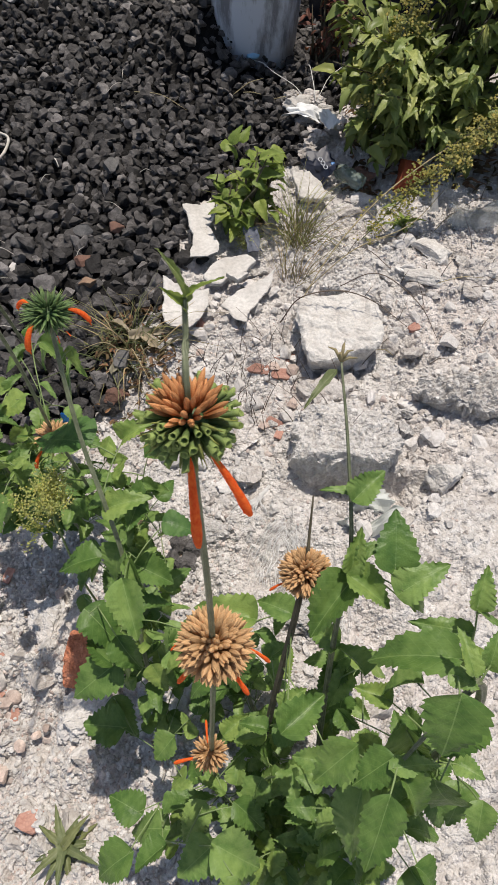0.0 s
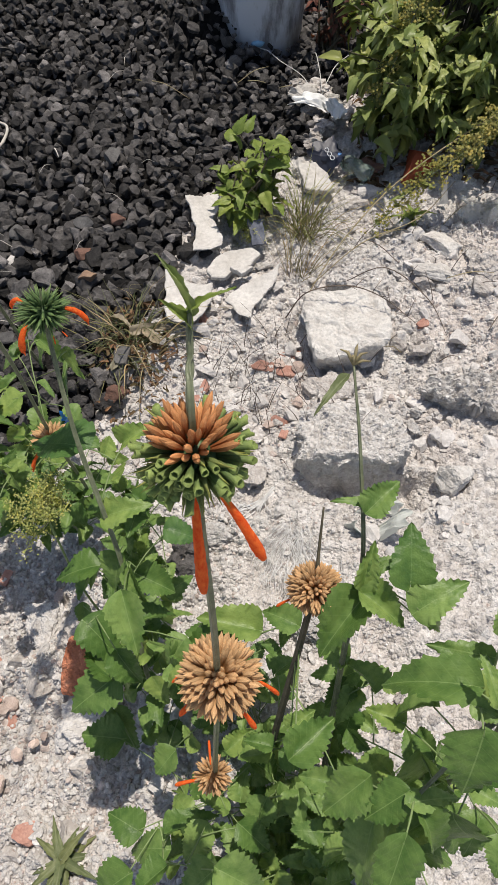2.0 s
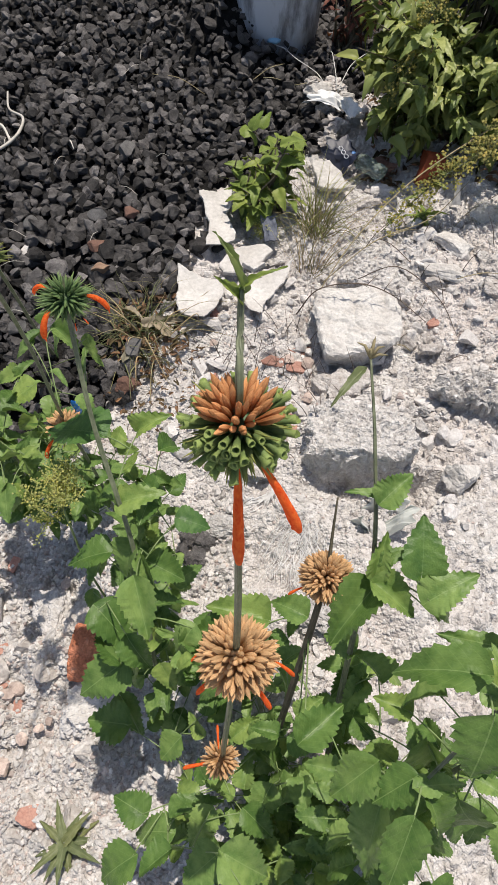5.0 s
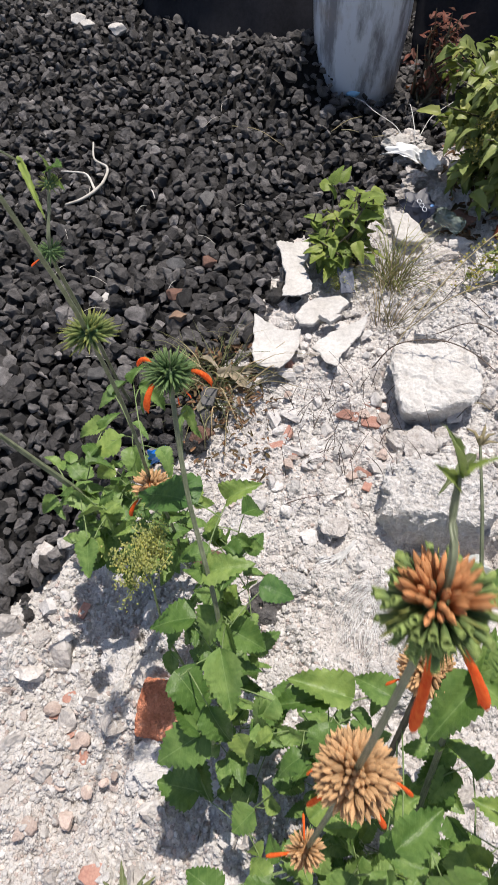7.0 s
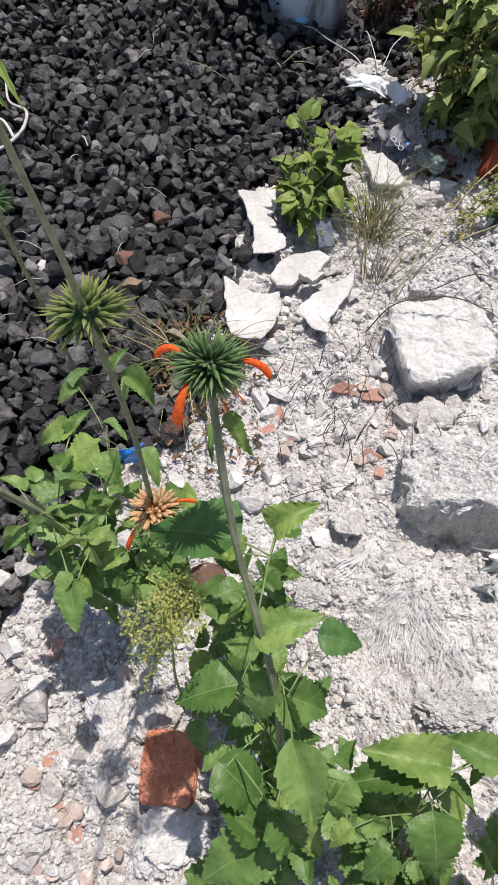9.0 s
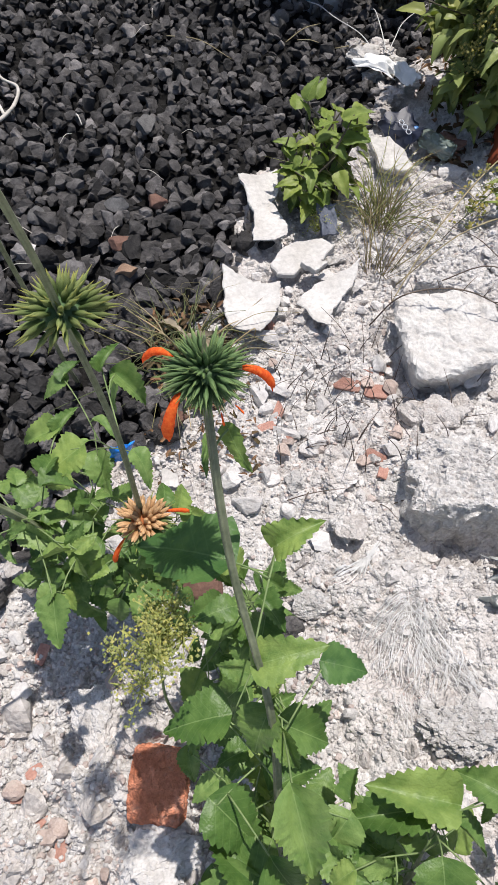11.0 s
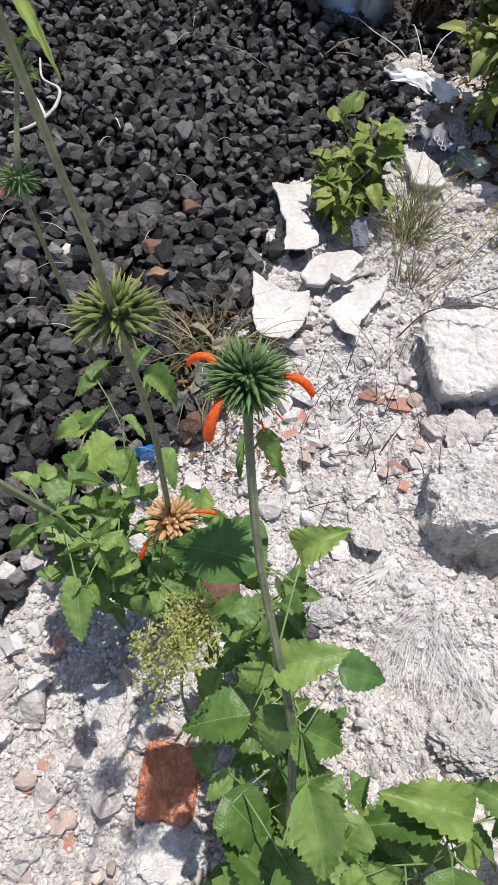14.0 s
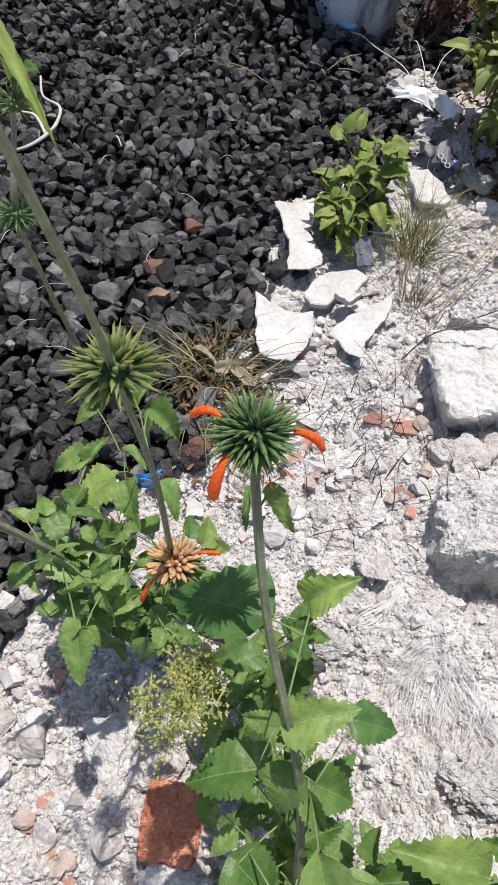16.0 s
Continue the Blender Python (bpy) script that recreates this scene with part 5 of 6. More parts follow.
under("leaf_stalk", tube("leaf_stalk", [(-0.264, 0.405, 0.915), (-0.31, 0.47, 0.9), (-0.300, 0.525, 0.842)], (0.001, 0.0008), STEM, 6), M)
leaf(Q, -0.388, 0.768, 0.670, -0.375, 0.760, 0.660, 0.35)
leaf(Q, -0.386, 0.765, 0.680, -0.363, 0.730, 0.720, 0.4)
leaf(Q, -0.393, 0.775, 0.670, -0.394, 0.776, 0.700, 0.35)

# low shaded leaves that fill the clumps
for p, cx, cy, sx, sy, zl, zh, n in ((A, -0.03, 0.1, 0.1, 0.07, 0.05, 0.2, 50), (S, 0.11, 0.1, 0.08, 0.06, 0.06, 0.34, 40), (S, 0.1, 0.06, 0.12, 0.06, 0.02, 0.24, 40), (A, 0.03, 0.06, 0.09, 0.06, 0.05, 0.24, 40), (C, 0.04, 0.15, 0.06, 0.06, 0.08, 0.32, 30), (L, -0.125, 0.27, 0.07, 0.07, 0.06, 0.3, 46), (M, -0.28, 0.6, 0.07, 0.08, 0.0, 0.22, 32), (L, -0.16, 0.48, 0.05, 0.07, 0.1, 0.36, 40), (L, -0.15, 0.37, 0.06, 0.06, 0.08, 0.28, 26), (M, -0.39, 0.71, 0.05, 0.08, 0.0, 0.16, 14), (Pp, -0.38, 0.57, 0.07, 0.07, 0.04, 0.25, 40), (L, -0.19, 0.44, 0.05, 0.05, 0.04, 0.24, 26), (Pp, -0.41, 0.58, 0.06, 0.06, 0.18, 0.31, 18), (M, -0.3, 0.56, 0.06, 0.06, 0.12, 0.3, 22), (F, 0.0, 0.25, 0.08, 0.07, 0.03, 0.24, 34), (S, 0.17, 0.13, 0.07, 0.08, 0.15, 0.46, 44), (S, 0.13, 0.05, 0.08, 0.05, 0.2, 0.42, 26), (D, 0.12, 0.24, 0.05, 0.06, 0.1, 0.4, 16)):
    for _ in range(n):
        bx, by, bz = cx + rng.uniform(-sx, sx) * 0.6, cy + rng.uniform(-sy, sy) * 0.6, rng.uniform(zl, zh)
        a = math.atan2(by - cy, bx - cx) + rng.uniform(-0.8, 0.8)
        s = rng.uniform(0.024, 0.042)
        leaf(p, bx, by, bz, bx + s * math.cos(a), by + s * math.sin(a), bz - rng.uniform(-0.01, 0.025), rng.uniform(0.65, 0.95))

# ---- bushes ----
SMALL_LEAF = leaf_shape(51, 0.56, 3, 0.3, 0.5, 3)
BUSH_LEAVES = [mesh_from("leaf", *leaf_shape(s, 0.46, 5, 0.3, 0.5, 10), BUSHLEAF, True) for s in (52, 53, 54)]
MINI_LEAVES = [mesh_from("leaf", *leaf_shape(s, 0.68, 6, 0.22, 0.35, 7), YOUNGLEAF, True) for s in (55, 56, 57)]


def shrub(name, base, lobes, branches, per, size, meshes, mass, label, cap=300, seed=1):
    """Woody stems to points in the lobes, with leaves along their outer half; the nearest leaves are parts, the rest one mass."""
    r = random.Random(seed)
    ob = thing(name, Vector(base), label, "bush")
    b = Vector(base)
    poses = []
    for i in range(branches):
        c, rad = lobes[i % len(lobes)]
        d = Vector((r.gauss(0, 1), r.gauss(0, 1), r.gauss(0, 0.8))).normalized()
        k = r.uniform(0.55, 1.05)
        end = Vector((c[0] + d.x * rad[0] * k, c[1] + d.y * rad[1] * k, max(0.06, c[2] + d.z * rad[2] * k)))
        mid = b.lerp(end, 0.5) + Vector((r.uniform(-0.04, 0.04), r.uniform(-0.04, 0.04), 0.12 * (end - b).length))
        line = spline([b + Vector((r.uniform(-0.04, 0.04), r.uniform(-0.04, 0.04), 0)), mid, end], 8)
        under("stem", mesh_from("stem", *tube_data(line, (0.005, 0.003, 0.0012), 5), STEMDARK, True), ob)
        for j in range(per):
            f = r.uniform(0.42, 1.0) ** 0.8
            p = line[min(len(line) - 1, int(f * (len(line) - 1)))] + Vector((r.gauss(0, 0.01), r.gauss(0, 0.01), r.gauss(0, 0.01)))
            out = Vector((r.gauss(0, 1), r.gauss(0, 1), r.uniform(-0.9, 0.5))) + d * 0.7
            s = size * r.uniform(0.6, 1.25)
            poses.append((p, aim(p, p + out, (s, s * r.uniform(0.8, 1.2), s), roll=r.uniform(-0.5, 0.5))))
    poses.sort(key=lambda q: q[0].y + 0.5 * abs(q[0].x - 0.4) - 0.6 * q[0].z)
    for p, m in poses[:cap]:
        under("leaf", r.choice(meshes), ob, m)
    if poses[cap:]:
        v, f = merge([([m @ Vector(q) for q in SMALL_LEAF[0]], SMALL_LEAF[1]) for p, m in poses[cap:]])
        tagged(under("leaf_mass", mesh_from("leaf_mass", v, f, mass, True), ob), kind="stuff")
    return ob


# Last four lobes: unseen upper canopy, added to shade the leaves below.
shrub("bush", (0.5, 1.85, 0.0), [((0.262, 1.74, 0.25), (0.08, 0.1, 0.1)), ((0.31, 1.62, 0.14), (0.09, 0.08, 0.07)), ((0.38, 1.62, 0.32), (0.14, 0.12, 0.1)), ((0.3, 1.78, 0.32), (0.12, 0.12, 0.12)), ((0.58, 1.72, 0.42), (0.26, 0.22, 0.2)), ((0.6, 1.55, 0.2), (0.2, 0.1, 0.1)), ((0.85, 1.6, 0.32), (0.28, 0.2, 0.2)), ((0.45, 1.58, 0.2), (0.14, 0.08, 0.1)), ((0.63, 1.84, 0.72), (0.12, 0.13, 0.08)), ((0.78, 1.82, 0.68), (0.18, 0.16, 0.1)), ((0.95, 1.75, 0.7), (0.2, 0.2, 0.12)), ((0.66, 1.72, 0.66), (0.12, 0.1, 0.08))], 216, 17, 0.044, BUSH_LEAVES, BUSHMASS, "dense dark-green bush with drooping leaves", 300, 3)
shrub("small_bush", (0.0, 1.43, 0.0), [((-0.01, 1.43, 0.1), (0.08, 0.09, 0.07)), ((0.005, 1.46, 0.15), (0.09, 0.08, 0.07))], 36, 4, 0.043, MINI_LEAVES, BUSHMASS, "small bright green leafy seedling bush beside the plaster", 300, 5)


REDLEAF = foliage("reddish_leaf", (0.09, 0.03, 0.025), (0.2, 0.08, 0.06), None, 0.6, 0.2, 0.5)
RED_LEAVES = [mesh_from("leaf", *leaf_shape(s, 0.4, 4, 0.2, 0.3, 5), REDLEAF, True) for s in (58, 59)]
shrub("red_weed", (0.24, 2.2, 0.03), [((0.25, 2.2, 0.2), (0.07, 0.09, 0.2))], 26, 8, 0.03, RED_LEAVES, BUSHMASS, "withered reddish-brown weed beside the drum", 300, 9)


def weed(name, base, n, height, spread_r, material, label, category, seed, width=0.0016, lean=(0, 0), droop=0.4):
    """A tuft of thin blades."""
    r = random.Random(seed)
    ob = thing(name, Vector(base), label, category)
    b = Vector(base)
    for _ in range(n):
        a, h = r.uniform(0, 6.28), height * r.uniform(0.4, 1.1)
        d = Vector((math.cos(a), math.sin(a), 0)) * spread_r * r.uniform(0.2, 1.0) + Vector((*lean, 0))
        s = b + d * 0.15 + Vector((r.uniform(-0.02, 0.02), r.uniform(-0.02, 0.02), 0))
        j = Vector((r.gauss(0, 0.016), r.gauss(0, 0.016), r.gauss(0, 0.01)))
        pts = spline([s, s + d * 0.35 + j + Vector((0, 0, h * 0.6)), s + d + j * r.uniform(-1, 2.5) + Vector((0, 0, h * (1 - droop * r.random())))], 5)
        k = width * r.uniform(0.55, 1.1)
        under("blade", mesh_from("blade", *tube_data(pts, (k, k * 0.8, k * 0.2), 4), material, True), ob)
    return ob


weed("grass_tuft", (0.12, 1.38, 0.0), 56, 0.13, 0.15, GRASS, "green and straw-coloured grass tuft on rubble", "grass", 1, 0.0014)
weed("grass_tuft", (0.13, 1.36, 0.0), 46, 0.15, 0.17, DRYGRASS, "straw-coloured dry grass tuft on rubble", "grass", 8, 0.001)
weed("grass_tuft", (0.1, 1.22, 0.01), 38, 0.14, 0.13, DRYGRASS, "dry straw-coloured grass stalks", "grass", 2, 0.0009, (0.03, 0.06))
weed("dry_grass", (-0.26, 1.04, 0.0), 56, 0.09, 0.16, DARKGRASS, "tangle of dry grass at the gravel edge", "dry grass", 3, 0.0015, (0, 0), 0.8)
weed("dry_grass", (-0.25, 1.0, 0.0), 26, 0.12, 0.2, DRYGRASS, "long pale dry grass blades at the gravel edge", "dry grass", 6, 0.0018, (0.0, -0.02), 0.7)
weed("dry_grass", (-0.23, 1.11, 0.0), 7, 0.18, 0.08, DRYGRASS, "dry grass stalks at the gravel edge", "dry grass", 4, 0.0008)
weed("dry_grass", (-0.29, 0.99, 0.0), 40, 0.08, 0.15, DARKGRASS, "green and dry grass at the gravel edge", "dry grass", 5, 0.0018, (0, 0), 0.8)


HERBSTALK = foliage("pale_herb_stalk", (0.3, 0.33, 0.09), (0.5, 0.5, 0.18), None, 0.6, 0.3, 0.3, True)


def floret_clump(name, base, size, n, label, seed, rise=0.0):
    """A herb that forks into hair-thin stalks with many tiny pale florets."""
    r = random.Random(seed)
    b = Vector(base)
    ob = thing(name, b, label, "herb")
    fork = b + Vector((0.0, -0.02 if rise else 0.0, rise * 0.86))
    if rise:
        under("stem", tube("stem", [b, b.lerp(fork, 0.5) + Vector((-0.01, 0.0, 0.0)), fork], (0.002, 0.0014), STALKGREEN, 6), ob)
    stalks, heads = [], []
    joints = []
    for _ in range(11):
        j = fork + Vector((r.gauss(0, 0.55) * size[0], r.gauss(0, 0.55) * size[1], r.uniform(0.0, 0.9) * size[2]))
        stalks.append(tube_data(spline([fork, fork.lerp(j, 0.5) + Vector((0, 0, -0.004)), j], 4), (0.0009, 0.0006), 5))
        joints.append(j)
    for i in range(n):
        j = joints[i % 11]
        e = j + Vector((r.gauss(0, 0.36) * size[0], r.gauss(0, 0.36) * size[1], r.uniform(-0.05, 0.55) * size[2]))
        stalks.append(tube_data([j, j.lerp(e, 0.6) + Vector((0, 0, 0.003)), e], (0.0004, 0.0003, 0.0002), 4))
        for _ in range(7):
            q = e + Vector((r.gauss(0, 0.004), r.gauss(0, 0.004), r.gauss(0, 0.003)))
            s = r.uniform(0.0007, 0.0018)
            heads.append(([q + Vector(o) * s * r.uniform(0.7, 1.2) for o in ((1, 0, 0), (-1, 0, 0), (0, 1, 0), (0, -1, 0), (0, 0, 1), (0, 0, -1))], [(0, 2, 4), (2, 1, 4), (1, 3, 4), (3, 0, 4), (2, 0, 5), (1, 2, 5), (3, 1, 5), (0, 3, 5)]))
        q = j.lerp(e, 0.7)
        w = q + Vector((r.gauss(0, 0.006), r.gauss(0, 0.006), r.uniform(0.0, 0.006)))
        stalks.append(tube_data([q, (q + w) / 2, w], (0.0004, 0.0009, 0.0002), 3))
    tagged(under("stalk_mass", mesh_from("stalk_mass", *merge(stalks), HERBSTALK), ob), kind="stuff")
    tagged(under("floret_mass", mesh_from("floret_mass", *merge(heads), YELLOWFLOWER), ob), kind="stuff")


floret_clump("flowering_herb", (-0.239, 0.412, -0.06), (0.019, 0.028, 0.055), 190, "herb covered with tiny yellow-green florets on thin stalks", 1, 0.54)
floret_clump("flowering_herb", (-0.005, 1.33, 0.02), (0.022, 0.022, 0.04), 60, "small yellowish flowering herb by the plaster", 2)


OLIVEBLOOM = foliage("olive_florets", (0.4, 0.36, 0.11), (0.66, 0.58, 0.26), None, 0.6, 0.4, 0.4, True)


def panicle(name, points, seed, label):
    r = random.Random(seed)
    ob = thing(name, Vector(points[0]), label, "weed")
    line = spline(points, 10)
    under("stem", mesh_from("stem", *tube_data(line, (0.0028, 0.002, 0.001), 6), STEM, True), ob)
    heads, twigs = [], []
    for i, p in enumerate(line[4:]):
        for _ in range(max(2, 18 - i // 3)):
            e = p + Vector((r.gauss(0, 0.018), r.gauss(0, 0.018), r.gauss(0.005, 0.015)))
            twigs.append(tube_data([p, (p + e) / 2 + Vector((0, 0, 0.003)), e], (0.0007, 0.0004), 4))
            for _ in range(5):
                q = e + Vector((r.gauss(0, 0.005), r.gauss(0, 0.005), r.gauss(0, 0.005)))
                s = r.uniform(0.0018, 0.0042)
                heads.append(([q + Vector(o) * s for o in ((1, 0, 0), (-1, 0, 0), (0, 1, 0), (0, -1, 0), (0, 0, 1), (0, 0, -1))], [(0, 2, 4), (2, 1, 4), (1, 3, 4), (3, 0, 4), (2, 0, 5), (1, 2, 5), (3, 1, 5), (0, 3, 5)]))
    tagged(under("floret_mass", mesh_from("floret_mass", *merge(heads), OLIVEBLOOM), ob), kind="stuff")
    tagged(under("twig_mass", mesh_from("twig_mass", *merge(twigs), GRASS), ob), kind="stuff")
    for i in range(6, len(line) - 2, 3):
        p = line[i]
        under("leaf", r.choice(BUSH_LEAVES), ob, aim(p, p + Vector((r.gauss(0, 1), r.gauss(0, 1), r.uniform(-0.3, 0.4))), (0.035, 0.03, 0.035)))


panicle("flowering_weed", [(0.75, 1.56, 0.0), (0.7, 1.5, 0.25), (0.563, 1.44, 0.28), (0.484, 1.405, 0.22), (0.39, 1.376, 0.16), (0.334, 1.363, 0.1), (0.272, 1.335, 0.04)], 1, "yellow-green flowering weed stalk leaning over rubble")
panicle("flowering_weed", [(0.45, 1.95, 0.0), (0.42, 1.85, 0.4), (0.38, 1.7, 0.42), (0.3, 1.62, 0.2)], 2, "yellow-green flowering stalk among bush leaves")

# ---- twigs ----
def twig(points, radii, material, label, name="twig", group=""):
    p0 = Vector(points[0])
    v, f = tube_data(spline(points, 5), radii, 6)
    me = mesh_from(name, [q - p0 for q in v], f, material, True)
    return thing(name, p0, label, "twig", group, me)


r2 = random.Random(12)
for i in range(60):
    px, py = r2.uniform(-0.1, 0.2), r2.uniform(0.72, 1.03)
    if i > 44:
        px, py = r2.uniform(0.2, 0.6), r2.uniform(1.0, 1.5)
    z, h = ground_z(px, py), r2.uniform(0.03, 0.09)
    dx, dy = r2.gauss(0, 0.03), r2.gauss(0, 0.03)
    twig([(px, py, z - 0.005), (px + dx * 0.4, py + dy * 0.4, z + h * 0.5), (px + dx, py + dy, z + h)], (0.001, 0.0008, 0.0003), TWIG, "thin dry upright twig in the rubble", "twig", "dry twigs in the rubble")
twig([(-0.744, 1.904, 0.03), (-0.717, 1.809, 0.036), (-0.669, 1.764, 0.04), (-0.663, 1.698, 0.042), (-0.678, 1.654, 0.04), (-0.709, 1.618, 0.036), (-0.75, 1.6, 0.03)], (0.0026, 0.0034, 0.0045, 0.0045, 0.0035), BLEACHED, "bent bleached forked twig on black gravel")
twig([(-0.678, 1.654, 0.04), (-0.713, 1.718, 0.042), (-0.746, 1.739, 0.038), (-0.8, 1.75, 0.032)], (0.0038, 0.003, 0.0022), BLEACHED, "bleached side twig on black gravel")
twig([(-0.046, 2.0, 0.03), (0.0, 2.035, 0.046), (0.045, 2.072, 0.04)], (0.0014, 0.0013, 0.0008), STRAWSTEM, "thin straw-coloured dry stick on black gravel")
twig([(-0.017, 2.002, 0.035), (0.01, 1.994, 0.04), (0.036, 1.991, 0.035)], (0.0014, 0.0013, 0.0008), STRAWSTEM, "thin straw-coloured dry stick on black gravel")
twig([(0.074, 1.967, 0.035), (0.154, 1.978, 0.042), (0.186, 1.946, 0.035)], (0.0014, 0.0013, 0.0008), STRAWSTEM, "thin straw-coloured dry stick on black gravel")
twig([(-0.344, 2.015, 0.03), (-0.261, 1.977, 0.042), (-0.182, 1.917, 0.03)], (0.0014, 0.0013, 0.0008), STRAWSTEM, "thin straw-coloured dry stick on black gravel")
twig([(-0.526, 1.673, 0.035), (-0.518, 1.655, 0.042), (-0.509, 1.635, 0.035)], (0.0018, 0.0016, 0.0011), BLEACHED, "short pale dry stick on black gravel")

for i in range(14):
    py = r2.uniform(0.9, 2.1)
    px = r2.uniform(-0.85, gravel_edge(py) - 0.03)
    z, a, ln = land(px, py) + 0.034, r2.uniform(0, 3.14), r2.uniform(0.012, 0.035)
    dx, dy = math.cos(a) * ln, math.sin(a) * ln
    twig([(px - dx, py - dy, z - 0.006), (px, py, z + 0.004), (px + dx, py + dy, z - 0.004)], (0.0006, 0.0007, 0.0004), BLEACHED, "thin pale straw lying on black gravel", "straw", "straws on the gravel")
for i in range(40):
    px, py = r2.uniform(-0.15, 0.12), r2.uniform(0.82, 1.03)
    z, h = ground_z(px, py), r2.uniform(0.03, 0.08)
    dx, dy = r2.gauss(0, 0.03), r2.gauss(0, 0.03)
    twig([(px, py, z - 0.005), (px + dx * 0.4, py + dy * 0.4, z + h * 0.5), (px + dx, py + dy, z + h)], (0.0008, 0.0006, 0.0003), TWIG, "thin dry upright twig in the rubble", "twig", "dry twigs in the rubble")

twig([(0.11, 1.12, 0.03), (0.2, 1.25, 0.09), (0.33, 1.4, 0.13), (0.5, 1.52, 0.18), (0.62, 1.6, 0.2)], (0.0012, 0.0016, 0.0018, 0.0016), STRAWSTEM, "long dry straw-coloured weed stalk leaning over rubble", "dry_stalk")
twig([(0.13, 1.18, 0.02), (0.24, 1.24, 0.09), (0.37, 1.3, 0.11), (0.47, 1.42, 0.12)], (0.0012, 0.0013, 0.0008), STRAWSTEM, "thin dry weed stalk over rubble", "dry_stalk")
twig([(0.2, 1.16, 0.05), (0.28, 1.14, 0.11), (0.36, 1.06, 0.1), (0.4, 0.99, 0.06)], (0.0012, 0.0012, 0.0007), TWIG, "thin dry branch bent over the mortar block", "dry_stalk")
branch = thing("dry_branch", (0.07, 1.08, 0.02), "thin thorny dry branch over the mortar block", "branch")
run = spline([(0.07, 1.08, 0.02), (0.11, 1.075, 0.1), (0.19, 1.07, 0.125), (0.26, 1.05, 0.115), (0.33, 1.0, 0.09)], 8)
under("stem", mesh_from("stem", *tube_data(run, (0.0015, 0.0014, 0.0007), 6), TWIG, True), branch)
for k in range(4, len(run) - 2, 2):
    p, a = run[k], r2.uniform(-1.2, 1.2) + (1.57 if k % 4 else -1.57)
    e = p + Vector((math.cos(a), math.sin(a), r2.uniform(0.2, 0.8))) * r2.uniform(0.012, 0.035)
    under("side_twig", mesh_from("side_twig", *tube_data([p, (p + e) / 2 + Vector((0, 0, 0.002)), e], (0.0009, 0.0004), 5), TWIG, True), branch)
for i in range(16):
    px, py = r2.uniform(0.22, 0.6), r2.uniform(0.95, 1.45)
    z, a, ln = ground_z(px, py) + 0.014, r2.uniform(0, 3.14), r2.uniform(0.02, 0.06)
    dx, dy = math.cos(a) * ln, math.sin(a) * ln
    twig([(px - dx, py - dy, z), (px, py, z + 0.012), (px + dx, py + dy, z + 0.004)], (0.001, 0.001, 0.0005), TWIG if i % 2 else STRAWSTEM, "thin dry stick lying on the rubble", "stick", "dry sticks on the rubble")

DRYLEAF = foliage("grey_dry_leaf", (0.17, 0.15, 0.115), (0.36, 0.32, 0.25), (0.3, 0.27, 0.2), 0.8, 0.1, 0.3)
LITTER = foliage("brown_litter", (0.1, 0.055, 0.035), (0.26, 0.16, 0.1), None, 0.8, 0.1, 0.6, True)
flake = leaf_shape(71, 0.4, 3, 0.5, 0.4, 3)


def litter(n, x0, x1, y0, y1, size, label):
    """Fallen dry leaves, scattered flat."""
    parts = []
    for _ in range(n):
        px, py, a = r2.uniform(x0, x1), r2.uniform(y0, y1), r2.uniform(0, 6.28)
        p = Vector((px, py, ground_z(px, py) + r2.uniform(0.006, 0.022)))
        s = size * r2.uniform(0.5, 1.2)
        m = aim(p, p + Vector((math.cos(a), math.sin(a), r2.uniform(-0.4, 0.5))), (s, s, s), roll=r2.uniform(-0.9, 0.9))
        parts.append(([m @ Vector(q) for q in flake[0]], flake[1]))
    tagged(new("leaf_litter", mesh_from("leaf_litter", *merge(parts), LITTER, True)), label, "leaf litter", kind="stuff")


for i, (lx, ly, la, ls) in enumerate(((-0.254, 1.022, 0.2, 0.085), (-0.286, 0.926, 1.2, 0.06), (-0.2, 0.99, 2.4, 0.07), (-0.3, 1.06, -0.5, 0.065), (-0.17, 1.0, 0.9, 0.05))):
    me = mesh_from("dry_leaf", *leaf_shape(80 + i, 0.3, 4, 0.5, 0.3, 8), DRYLEAF, True)
    q = Vector((lx, ly, ground_z(lx, ly) + 0.03))
    thing("dry_leaf", None, "curled grey-brown dry leaf at the gravel edge", "leaf", "dry leaves", me, aim(q, q + Vector((math.cos(la), math.sin(la), 0.1)), (ls, ls, ls), roll=0.4 - 0.3 * i))
litter(520, 0.27, 0.85, 1.52, 2.0, 0.03, "fallen brown leaves and twigs under the bush")
litter(180, -0.33, -0.17, 0.9, 1.13, 0.022, "dry brown plant scraps at the gravel edge")
litter(150, -0.31, -0.13, 0.76, 1.0, 0.015, "brown leaf crumbs beside the gravel")

# ---- frayed sack fibres on the rubble ----
r3 = random.Random(5)


